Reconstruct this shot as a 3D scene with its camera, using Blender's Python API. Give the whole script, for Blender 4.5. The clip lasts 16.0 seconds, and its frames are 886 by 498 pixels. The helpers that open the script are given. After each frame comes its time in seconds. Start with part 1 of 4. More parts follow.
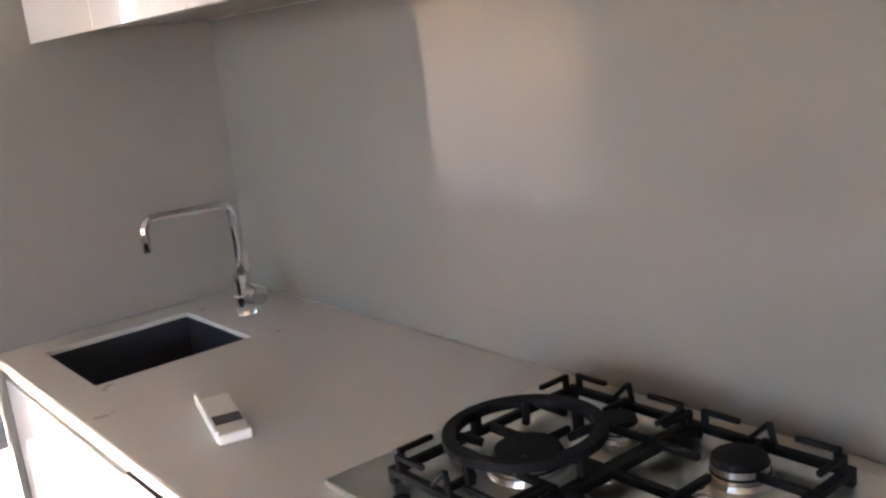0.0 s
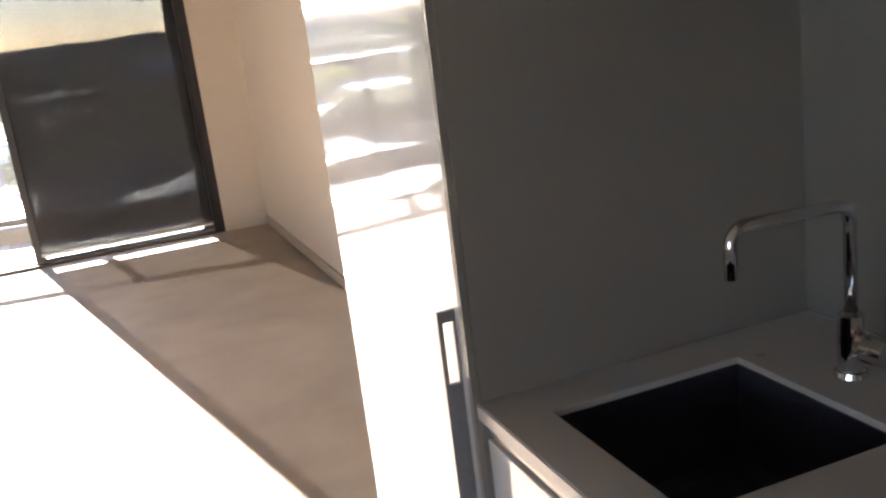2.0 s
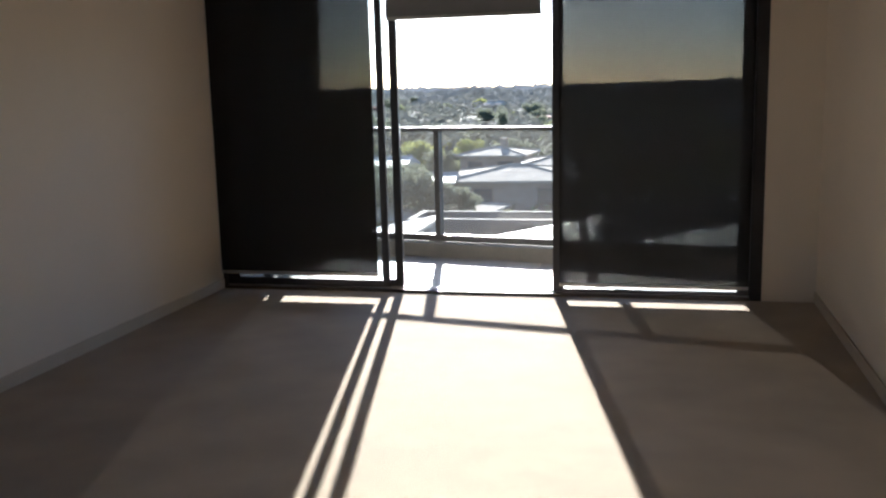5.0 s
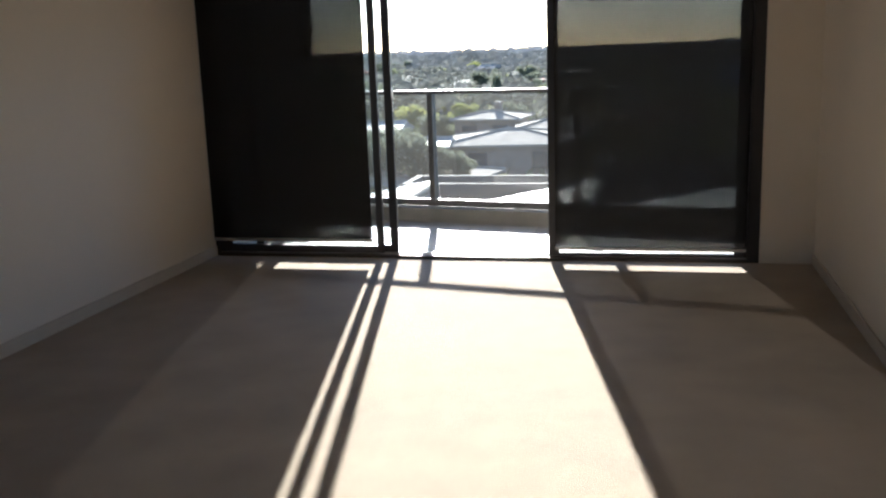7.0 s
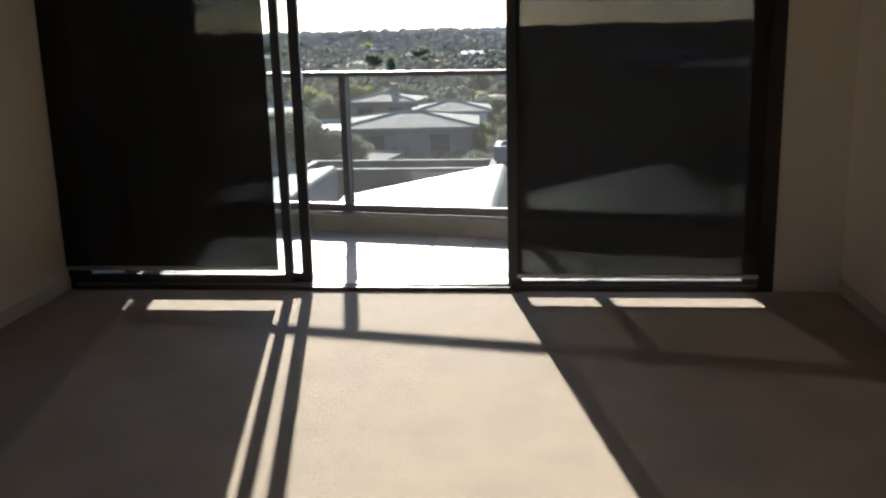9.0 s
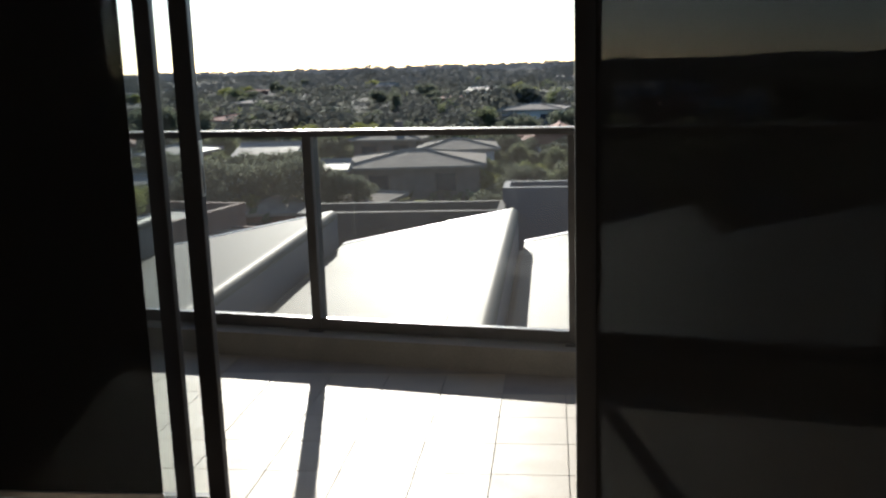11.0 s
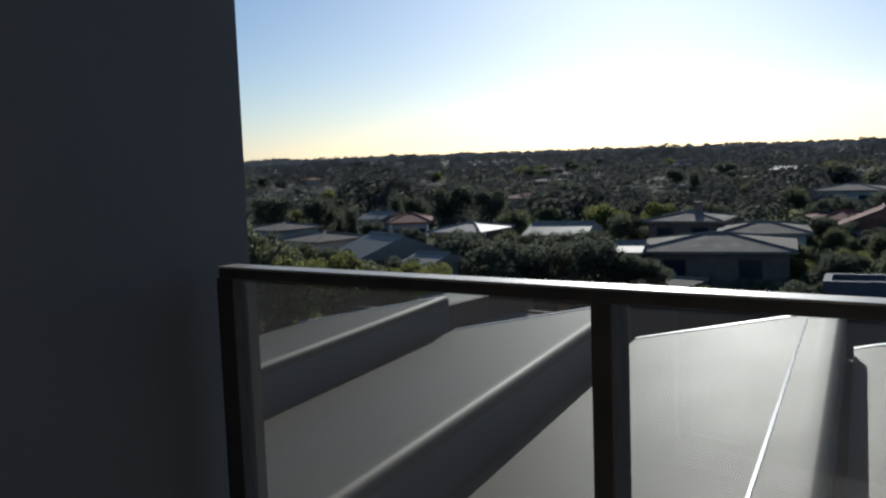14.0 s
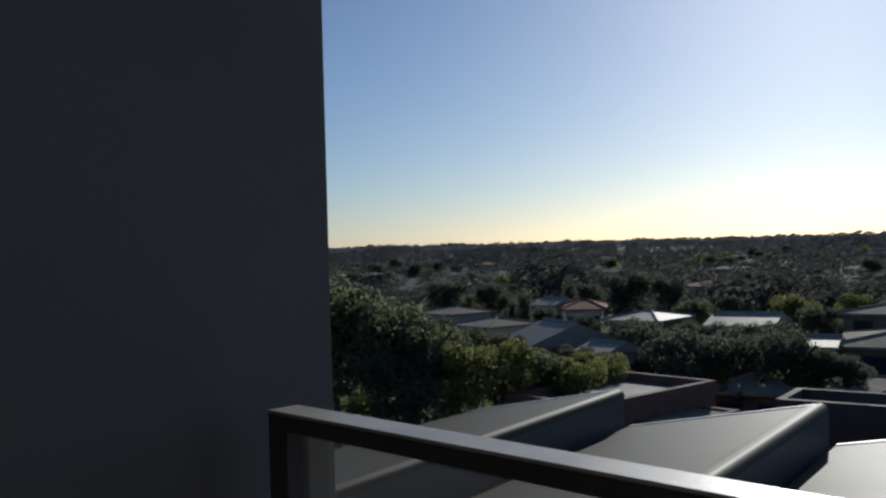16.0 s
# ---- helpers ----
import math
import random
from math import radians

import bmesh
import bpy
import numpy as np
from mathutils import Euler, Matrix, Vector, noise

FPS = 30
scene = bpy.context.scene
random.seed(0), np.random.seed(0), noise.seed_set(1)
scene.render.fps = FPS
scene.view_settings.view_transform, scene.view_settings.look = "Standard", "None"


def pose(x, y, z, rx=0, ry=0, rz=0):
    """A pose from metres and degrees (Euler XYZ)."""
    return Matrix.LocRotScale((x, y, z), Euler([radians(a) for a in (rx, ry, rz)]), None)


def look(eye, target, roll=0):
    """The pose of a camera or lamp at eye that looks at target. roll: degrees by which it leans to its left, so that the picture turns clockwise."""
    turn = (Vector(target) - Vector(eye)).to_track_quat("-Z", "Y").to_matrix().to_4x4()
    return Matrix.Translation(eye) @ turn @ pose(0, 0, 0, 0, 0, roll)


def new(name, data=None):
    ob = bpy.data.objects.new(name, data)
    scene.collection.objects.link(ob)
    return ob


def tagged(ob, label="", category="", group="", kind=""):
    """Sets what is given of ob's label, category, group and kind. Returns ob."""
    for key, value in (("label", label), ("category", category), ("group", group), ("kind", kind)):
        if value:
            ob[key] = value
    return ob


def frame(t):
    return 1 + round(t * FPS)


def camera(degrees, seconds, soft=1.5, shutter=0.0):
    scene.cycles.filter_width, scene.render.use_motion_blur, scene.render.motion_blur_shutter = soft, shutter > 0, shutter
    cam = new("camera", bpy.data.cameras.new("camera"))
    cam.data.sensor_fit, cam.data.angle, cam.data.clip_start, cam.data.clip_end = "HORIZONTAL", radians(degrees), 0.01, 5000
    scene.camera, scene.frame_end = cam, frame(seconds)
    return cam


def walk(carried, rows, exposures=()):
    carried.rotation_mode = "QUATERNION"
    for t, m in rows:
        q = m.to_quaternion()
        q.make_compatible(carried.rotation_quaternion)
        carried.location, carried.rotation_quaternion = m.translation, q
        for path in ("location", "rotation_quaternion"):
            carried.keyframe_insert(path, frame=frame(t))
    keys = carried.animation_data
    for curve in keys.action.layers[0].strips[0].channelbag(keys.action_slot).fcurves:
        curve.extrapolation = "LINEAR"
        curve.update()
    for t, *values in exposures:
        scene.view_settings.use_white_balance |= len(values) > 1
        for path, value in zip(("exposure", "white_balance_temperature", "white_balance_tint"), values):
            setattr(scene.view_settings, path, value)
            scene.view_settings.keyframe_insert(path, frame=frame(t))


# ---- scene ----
cam = camera(50.8, 16.0, soft=2.4)
EXPOSURES = [(0, 6.15, 5900, 20), (1.0, 5.75, 5850, 22), (1.5, 5.2, 5450, 16), (2.0, 4.4, 5750, 16), (2.5, 3.2, 5500, 12), (3.0, 2.75, 5500, 11), (3.5, 2.5, 5450, 10), (4.0, 2.4, 5400, 10),
             (6.5, 2.4, 5400, 9), (7.5, 2.3, 5350, 8), (8.5, 1.95, 5500, 8), (9.0, 1.78, 5600, 8), (10.0, 1.28, 5750, 9), (12.3, -0.04, 5650, 8), (13.5, -0.48, 5400, 8), (15.0, -0.8, 5450, 9), (16.0, -0.85, 5450, 9)]
PATH = [
    (0, (2.307, -8.545, 1.545), (3.497, -7.0, 1.1), -6.6),
    (0.7, (2.277, -8.154, 1.533), (3.468, -6.606, 1.101), -5.9),
    (1, (2.198, -7.969, 1.56), (3.386, -6.43, 1.091), -5.6),
    (1.5, (2.172, -7.719, 1.531), (3.18, -6.06, 1.05), -5.3),
    (2, (2.234, -7.472, 1.573), (2.897, -5.656, 1.061), -7.1),
    (2.3, (2.241, -7.251, 1.531), (2.7, -5.36, 1.071), -4.8),
    (2.5, (2.283, -7.026, 1.492), (2.589, -5.098, 1.056), -4.4),
    (3, (2.346, -6.681, 1.488), (2.292, -4.719, 1.102), -3.0),
    (3.5, (2.431, -6.584, 1.481), (2.085, -4.645, 1.134), -2.0),
    (4, (2.457, -6.536, 1.478), (2.006, -4.616, 1.146), -1.5),
    (6.5, (2.454, -6.526, 1.481), (2.006, -4.614, 1.097), -1.5),
    (7, (2.445, -6.463, 1.467), (2.005, -4.556, 1.055), -2.0),
    (7.5, (2.375, -6.303, 1.428), (1.991, -4.391, 0.983), -2.2),
    (8, (2.205, -5.945, 1.405), (1.912, -4.024, 0.933), -1.4),
    (8.5, (2.073, -5.502, 1.392), (1.831, -3.573, 0.921), -1.6),
    (9, (1.928, -4.991, 1.414), (1.709, -3.056, 0.958), -1.5),
    (9.5, (1.819, -4.399, 1.41), (1.612, -2.457, 0.976), -1.7),
    (10, (1.717, -3.816, 1.411), (1.528, -1.867, 1.002), -1.3),
    (10.2, (1.708, -3.572, 1.413), (1.512, -1.623, 1.01), -1.6),
    (12.5, (1.366, -1.31, 1.448), (1.048, 0.638, 1.126), -1.6),
    (12.7, (1.317, -1.151, 1.438), (0.969, 0.794, 1.129), -2.0),
    (13, (1.265, -0.70, 1.438), (0.839, 1.233, 1.15), -1.7),
    (13.5, (1.034, -0.066, 1.416), (0.426, 1.824, 1.17), -1.7),
    (14.5, (0.79, 0.472, 1.433), (-0.224, 2.189, 1.288), -2.0),
    (15, (0.689, 0.737, 1.424), (-0.446, 2.381, 1.332), -1.6),
    (15.5, (0.61, 0.921, 1.417), (-0.568, 2.537, 1.377), -2.0),
    (16, (0.401, 1.258, 1.419), (-0.743, 2.898, 1.415), -1.6),
]
walk(cam, [(t, look(eye, target, roll)) for t, eye, target, roll in PATH], EXPOSURES)

# ---- world and sun ----
SUN_AZ, SUN_EL = -11.75, 19.2  # degrees: clockwise from +y, above the horizon
world = bpy.data.worlds.new("world")
scene.world = world
world.use_nodes = True
wn = world.node_tree
sky = wn.nodes.new("ShaderNodeTexSky")
sky.sky_type = "NISHITA"
sky.sun_disc = False
sky.sun_elevation = radians(SUN_EL)
sky.sun_rotation = radians(SUN_AZ)
sky.air_density, sky.dust_density, sky.ozone_density = 0.85, 0.43, 2.5
wn.links.new(sky.outputs[0], wn.nodes["Background"].inputs[0])
wn.nodes["Background"].inputs[1].default_value = 0.095
sun_data = bpy.data.lights.new("sun", "SUN")
sun_data.energy, sun_data.angle, sun_data.color = 5.0, radians(0.53), (1.0, 0.88, 0.70)
sun = new("sun", sun_data)
sd = Vector((math.sin(radians(SUN_AZ)) * math.cos(radians(SUN_EL)), math.cos(radians(SUN_AZ)) * math.cos(radians(SUN_EL)), math.sin(radians(SUN_EL))))
sun.matrix_world = look(sd * 60, (0, 0, 0))
# added fill lamp for the dim kitchen, set in an unseen hall window
fill_data = bpy.data.lights.new("kitchen_fill_light", "AREA")
fill_data.shape, fill_data.size, fill_data.size_y, fill_data.energy, fill_data.color = "RECTANGLE", 2.2, 2.1, 1.0, (1.0, 0.95, 0.88)
fill_light = new("kitchen_fill_light", fill_data)
fill_light.matrix_world = look((-2.95, -9.3, 1.3), (0, -9.3, 1.3))


# ---- materials ----
def material(name, colour, rough=0.6, metal=0.0, var=0.12, scale=6.0, bump=0.0, bscale=120.0, coat=0.0, spec=0.5, fine=0.06, rvar=0.1):
    """A principled surface with broad stains, fine grain and relief, in metres of the object."""
    m = bpy.data.materials.new(name)
    m.use_nodes = True
    nt = m.node_tree
    b = nt.nodes["Principled BSDF"]
    tc = nt.nodes.new("ShaderNodeTexCoord")
    n1 = nt.nodes.new("ShaderNodeTexNoise")
    n1.inputs["Scale"].default_value, n1.inputs["Detail"].default_value = scale, 5
    n2 = nt.nodes.new("ShaderNodeTexNoise")
    n2.inputs["Scale"].default_value, n2.inputs["Detail"].default_value = bscale, 3
    nt.links.new(tc.outputs["Object"], n1.inputs["Vector"])
    nt.links.new(tc.outputs["Object"], n2.inputs["Vector"])
    def mapr(src, lo, hi):
        r = nt.nodes.new("ShaderNodeMapRange")
        r.inputs["From Min"].default_value, r.inputs["From Max"].default_value = 0.3, 0.7
        r.inputs["To Min"].default_value, r.inputs["To Max"].default_value = lo, hi
        nt.links.new(src, r.inputs["Value"])
        return r.outputs[0]
    def mul(a, c):
        x = nt.nodes.new("ShaderNodeMath")
        x.operation = "MULTIPLY"
        nt.links.new(a, x.inputs[0])
        nt.links.new(c, x.inputs[1])
        return x.outputs[0]
    v = mul(mapr(n1.outputs["Fac"], 1 - var, 1 + var), mapr(n2.outputs["Fac"], 1 - fine, 1 + fine))
    hsv = nt.nodes.new("ShaderNodeHueSaturation")
    hsv.inputs["Color"].default_value = (*colour, 1)
    nt.links.new(v, hsv.inputs["Value"])
    nt.links.new(hsv.outputs[0], b.inputs["Base Color"])
    nt.links.new(mapr(n1.outputs["Fac"], max(0.02, rough * (1 - rvar)), min(1, rough * (1 + rvar))), b.inputs["Roughness"])
    b.inputs["Metallic"].default_value = metal
    b.inputs["Specular IOR Level"].default_value = spec
    b.inputs["Coat Weight"].default_value = coat
    b.inputs["Coat Roughness"].default_value = 0.04
    if bump:
        bp = nt.nodes.new("ShaderNodeBump")
        bp.inputs["Strength"].default_value, bp.inputs["Distance"].default_value = bump, 0.006
        nt.links.new(n2.outputs["Fac"], bp.inputs["Height"])
        nt.links.new(bp.outputs[0], b.inputs["Normal"])
    return m


def vary(m, amount=0.12):
    """Lets every object of the material differ a little in value."""
    nt = m.node_tree
    hsv = next(n for n in nt.nodes if n.type == "HUE_SAT")
    info = nt.nodes.new("ShaderNodeObjectInfo")
    r = nt.nodes.new("ShaderNodeMapRange")
    r.inputs["To Min"].default_value, r.inputs["To Max"].default_value = 1 - amount, 1 + amount
    nt.links.new(info.outputs["Random"], r.inputs["Value"])
    x = nt.nodes.new("ShaderNodeMath")
    x.operation = "MULTIPLY"
    nt.links.new(hsv.inputs["Value"].links[0].from_socket, x.inputs[0])
    nt.links.new(r.outputs[0], x.inputs[1])
    nt.links.new(x.outputs[0], hsv.inputs["Value"])
    return m


def clear(name, tint, gloss=0.02, dust_haze=0.0):
    """Clear pane: light passes straight, with a Fresnel sheen and a film of dirt that stands in for haze."""
    m = bpy.data.materials.new(name)
    m.use_nodes = True
    nt = m.node_tree
    nt.nodes.remove(nt.nodes["Principled BSDF"])
    t = nt.nodes.new("ShaderNodeBsdfTransparent")
    t.inputs[0].default_value = (*tint, 1)
    g = nt.nodes.new("ShaderNodeBsdfGlossy")
    g.inputs["Roughness"].default_value = gloss
    lw = nt.nodes.new("ShaderNodeLayerWeight")
    pw = nt.nodes.new("ShaderNodeMath")
    pw.operation, pw.inputs[1].default_value = "POWER", 4.0
    f = nt.nodes.new("ShaderNodeMapRange")
    f.inputs["To Min"].default_value, f.inputs["To Max"].default_value = 0.03, 0.8
    nt.links.new(lw.outputs["Facing"], pw.inputs[0])
    nt.links.new(pw.outputs[0], f.inputs["Value"])
    mx = nt.nodes.new("ShaderNodeMixShader")
    nt.links.new(f.outputs[0], mx.inputs[0])
    through_part = t.outputs[0]
    if dust_haze:
        film_part = nt.nodes.new("ShaderNodeBsdfTranslucent")
        film_part.inputs[0].default_value = (0.8, 0.76, 0.7, 1)
        tc = nt.nodes.new("ShaderNodeTexCoord")
        n = nt.nodes.new("ShaderNodeTexNoise")
        n.inputs["Scale"].default_value, n.inputs["Detail"].default_value = 2.5, 6
        nt.links.new(tc.outputs["Object"], n.inputs["Vector"])
        r = nt.nodes.new("ShaderNodeMapRange")
        r.inputs["To Min"].default_value, r.inputs["To Max"].default_value = dust_haze * 0.6, dust_haze * 1.4
        nt.links.new(n.outputs["Fac"], r.inputs["Value"])
        dm = nt.nodes.new("ShaderNodeMixShader")
        nt.links.new(r.outputs[0], dm.inputs[0])
        nt.links.new(t.outputs[0], dm.inputs[1])
        nt.links.new(film_part.outputs[0], dm.inputs[2])
        through_part = dm.outputs[0]
    nt.links.new(through_part, mx.inputs[1])
    nt.links.new(g.outputs[0], mx.inputs[2])
    nt.links.new(mx.outputs[0], nt.nodes["Material Output"].inputs[0])
    return m


def mesh_fabric(name, colour, open_part):
    """Woven sunscreen cloth: its holes let a part of the light straight through."""
    m = bpy.data.materials.new(name)
    m.use_nodes = True
    nt = m.node_tree
    b = nt.nodes["Principled BSDF"]
    b.inputs["Base Color"].default_value = (*colour, 1)
    b.inputs["Roughness"].default_value = 0.85
    b.inputs["Specular IOR Level"].default_value = 0.1
    tc = nt.nodes.new("ShaderNodeTexCoord")
    n = nt.nodes.new("ShaderNodeTexNoise")
    n.inputs["Scale"].default_value = 3.0
    nt.links.new(tc.outputs["Object"], n.inputs["Vector"])
    r = nt.nodes.new("ShaderNodeMapRange")
    r.inputs["To Min"].default_value, r.inputs["To Max"].default_value = open_part * 0.85, open_part * 1.15
    nt.links.new(n.outputs["Fac"], r.inputs["Value"])
    t = nt.nodes.new("ShaderNodeBsdfTransparent")
    mx = nt.nodes.new("ShaderNodeMixShader")
    nt.links.new(r.outputs[0], mx.inputs[0])
    nt.links.new(b.outputs[0], mx.inputs[1])
    nt.links.new(t.outputs[0], mx.inputs[2])
    nt.links.new(mx.outputs[0], nt.nodes["Material Output"].inputs[0])
    return m


M_carpet = material("carpet", (0.42, 0.35, 0.277), 0.95, var=0.1, scale=2.5, bump=0.9, bscale=260, spec=0.1, fine=0.16)
M_wall = material("wall_paint", (0.69, 0.605, 0.50), 0.7, var=0.03, scale=1.2, bump=0.12, bscale=180, fine=0.015)
# white ceiling toned down so that less light bounces into the room
M_ceil = material("ceiling_paint_darkened", (0.42, 0.40, 0.37), 0.8, var=0.03, scale=1.0, bump=0.1)
M_skirt = material("skirting_paint", (0.52, 0.445, 0.35), 0.75, var=0.04, spec=0.2)
M_gloss = material("gloss_white_laminate", (0.76, 0.73, 0.70), 0.06, var=0.03, scale=2, fine=0.01, coat=0.6, spec=0.6)
# white-ish panels; the kitchen's dimness is put into this darker colour
M_side_dim = material("satin_panel_dimmed", (0.255, 0.224, 0.192), 0.35, var=0.04, scale=2, fine=0.015, spec=0.4)
M_stone = material("pale_stone_benchtop", (0.52, 0.48, 0.44), 0.3, var=0.02, scale=5, fine=0.04, bscale=400)
M_splash = material("splash_glass", (0.215, 0.197, 0.168), 0.03, var=0.02, scale=1.5, fine=0.01, spec=1.0, coat=0.5)
M_alu = material("brushed_aluminium", (0.62, 0.61, 0.60), 0.35, metal=1, var=0.06, scale=14)
M_pull = material("dark_satin_metal", (0.30, 0.29, 0.30), 0.42, metal=0.5, var=0.06)
M_steel = material("stainless_steel", (0.6, 0.58, 0.55), 0.3, metal=1, var=0.1, scale=10, bump=0.05)
M_chrome = material("chrome", (0.72, 0.71, 0.72), 0.08, metal=1, var=0.03)
M_sink = material("dark_sink_composite", (0.028, 0.026, 0.034), 0.4, var=0.2, scale=14)
M_iron = material("cast_iron", (0.006, 0.0055, 0.006), 0.6, var=0.25, scale=25, bump=0.2, spec=0.15)
M_ovenglass = material("smoked_steel_front", (0.16, 0.15, 0.16), 0.25, metal=0.7, var=0.06)
M_plastic = material("white_plastic", (0.78, 0.76, 0.73), 0.4, var=0.04)
M_label = material("dark_label", (0.06, 0.055, 0.06), 0.5)
M_frame = material("charcoal_powder_coat", (0.022, 0.021, 0.024), 0.42, var=0.15, scale=8, bump=0.08)
M_track = material("dark_anodised_track", (0.09, 0.075, 0.06), 0.35, metal=0.8, var=0.2, scale=20)
M_bar = material("blind_bar_metal", (0.45, 0.44, 0.43), 0.35, metal=0.9, var=0.1)
M_blind = mesh_fabric("sunscreen_cloth", (0.037, 0.037, 0.040), 0.15)
# same cloth as the right blind, darkened for the dimmer doubled glass behind
M_blind_dim = mesh_fabric("dimmed_sunscreen_cloth", (0.028, 0.028, 0.030), 0.10)
M_blindl = material("blind_back_cloth", (0.22, 0.23, 0.25), 0.85, var=0.05, bump=0.3, bscale=500)
M_pane = clear("door_glass", (0.9, 0.92, 0.92))
# the faint film on this glass also supplies haze over the view below
M_railglass = clear("rail_glass", (0.84, 0.85, 0.85), dust_haze=0.012)
M_rail = material("rail_powder_coat", (0.085, 0.08, 0.078), 0.33, metal=0.2, var=0.15, scale=9, bump=0.05)
# lighter copy of the rail coat: sunlight on its top, put into the colour
M_railtop_lit = material("rail_top_sunlit", (0.40, 0.37, 0.33), 0.42, metal=0.0, var=0.15, scale=9, bump=0.05)
M_dark = material("charcoal_render", (0.168, 0.158, 0.148), 0.75, var=0.12, scale=1.4, bump=0.35, bscale=160)
M_kerb = material("kerb_concrete", (0.23, 0.21, 0.185), 0.8, var=0.15, scale=3, bump=0.4, bscale=90)
M_tile = vary(material("balcony_tile", (0.30, 0.25, 0.18), 0.55, var=0.08, scale=6, bump=0.15, bscale=120), 0.05)
M_grout = material("grout", (0.25, 0.22, 0.19), 0.9, var=0.15)
M_ext = material("facade_render", (0.5, 0.48, 0.45), 0.8, var=0.08, scale=1.0, bump=0.3)


def roof_metal(name, colour, axis=1):
    """Coated roof sheet with fine ribs."""
    m = material(name, colour, 0.61, metal=0.22, spec=0.2, var=0.05, scale=0.2, fine=0.03, bscale=30, rvar=0.03)
    nt = m.node_tree
    tc = nt.nodes.new("ShaderNodeTexCoord")
    w = nt.nodes.new("ShaderNodeTexWave")
    w.bands_direction = "Y" if axis else "X"
    w.inputs["Scale"].default_value = 2.4
    w.inputs["Distortion"].default_value = 0.05
    bp = nt.nodes.new("ShaderNodeBump")
    bp.inputs["Strength"].default_value, bp.inputs["Distance"].default_value = 0.05, 0.02
    nt.links.new(tc.outputs["Object"], w.inputs["Vector"])
    nt.links.new(w.outputs["Fac"], bp.inputs["Height"])
    nt.links.new(bp.outputs[0], nt.nodes["Principled BSDF"].inputs["Normal"])
    return m


M_roof = roof_metal("zinc_roof_sheet", (0.083, 0.071, 0.050))
M_cap = material("white_flashing", (0.80, 0.78, 0.73), 0.38, var=0.06, spec=0.8)
M_slat = material("grey_louvre_slat", (0.55, 0.53, 0.48), 0.6, var=0.12, scale=3)
# riser sheet darkened to carry the shade on its steep face
M_shade = material("roof_riser_shaded", (0.11, 0.113, 0.122), 0.5, metal=0.2, var=0.1, scale=2)
M_parapet = material("brown_parapet", (0.085, 0.068, 0.057), 0.85, var=0.2, scale=0.8, bump=0.3)
M_flat = material("flat_roof_membrane", (0.45, 0.40, 0.32), 0.85, var=0.15, scale=0.6, bump=0.3)
M_olive = material("old_roof_sheet", (0.11, 0.11, 0.09), 0.7, var=0.25, scale=0.7)
M_slate = material("blue_grey_wall", (0.085, 0.09, 0.105), 0.8, var=0.12, scale=0.7)
M_brick = material("red_brick_wall", (0.20, 0.115, 0.085), 0.9, var=0.2, scale=1.5, bump=0.4, bscale=12)
M_brown = material("brown_brick_wall", (0.21, 0.16, 0.125), 0.9, var=0.2, scale=1.5, bump=0.4, bscale=12)
M_white = material("white_render_wall", (0.52, 0.51, 0.49), 0.8, var=0.08, scale=0.8)
M_terra = material("terracotta_tile_roof", (0.30, 0.135, 0.095), 0.9, spec=0.15, var=0.25, scale=1.2, bump=0.6, bscale=9)
M_grey = material("grey_tile_roof", (0.30, 0.25, 0.195), 0.9, spec=0.1, var=0.2, scale=1.0, bump=0.6, bscale=9)
M_pale = roof_metal("pale_roof_sheet", (0.34, 0.305, 0.255))
M_win = material("window_glass_dark", (0.03, 0.04, 0.055), 0.08, var=0.1, spec=0.8)
M_ground = material("suburban_ground", (0.085, 0.085, 0.068), 0.95, var=0.35, scale=0.06, fine=0.2, bscale=0.7)
M_trunk = material("bark", (0.09, 0.07, 0.05), 0.9, var=0.3, scale=6, bump=0.5, bscale=30)


def foliage(name, colour, lo=0.55, hi=1.5):
    """Leaves that differ clump by clump and let some light through."""
    m = bpy.data.materials.new(name)
    m.use_nodes = True
    nt = m.node_tree
    b = nt.nodes["Principled BSDF"]
    g = nt.nodes.new("ShaderNodeNewGeometry")
    r = nt.nodes.new("ShaderNodeMapRange")
    r.inputs["To Min"].default_value, r.inputs["To Max"].default_value = lo, hi
    nt.links.new(g.outputs["Random Per Island"], r.inputs["Value"])
    hsv = nt.nodes.new("ShaderNodeHueSaturation")
    hsv.inputs["Color"].default_value = (*colour, 1)
    nt.links.new(r.outputs[0], hsv.inputs["Value"])
    r2 = nt.nodes.new("ShaderNodeMapRange")
    r2.inputs["To Min"].default_value, r2.inputs["To Max"].default_value = 0.47, 0.53
    nt.links.new(g.outputs["Random Per Island"], r2.inputs["Value"])
    nt.links.new(r2.outputs[0], hsv.inputs["Hue"])
    nt.links.new(hsv.outputs[0], b.inputs["Base Color"])
    b.inputs["Roughness"].default_value = 0.85
    b.inputs["Specular IOR Level"].default_value = 0.08
    tr = nt.nodes.new("ShaderNodeBsdfTranslucent")
    nt.links.new(hsv.outputs[0], tr.inputs[0])
    mx = nt.nodes.new("ShaderNodeMixShader")
    mx.inputs[0].default_value = 0.72
    nt.links.new(b.outputs[0], mx.inputs[1])
    nt.links.new(tr.outputs[0], mx.inputs[2])
    nt.links.new(mx.outputs[0], nt.nodes["Material Output"].inputs[0])
    return m


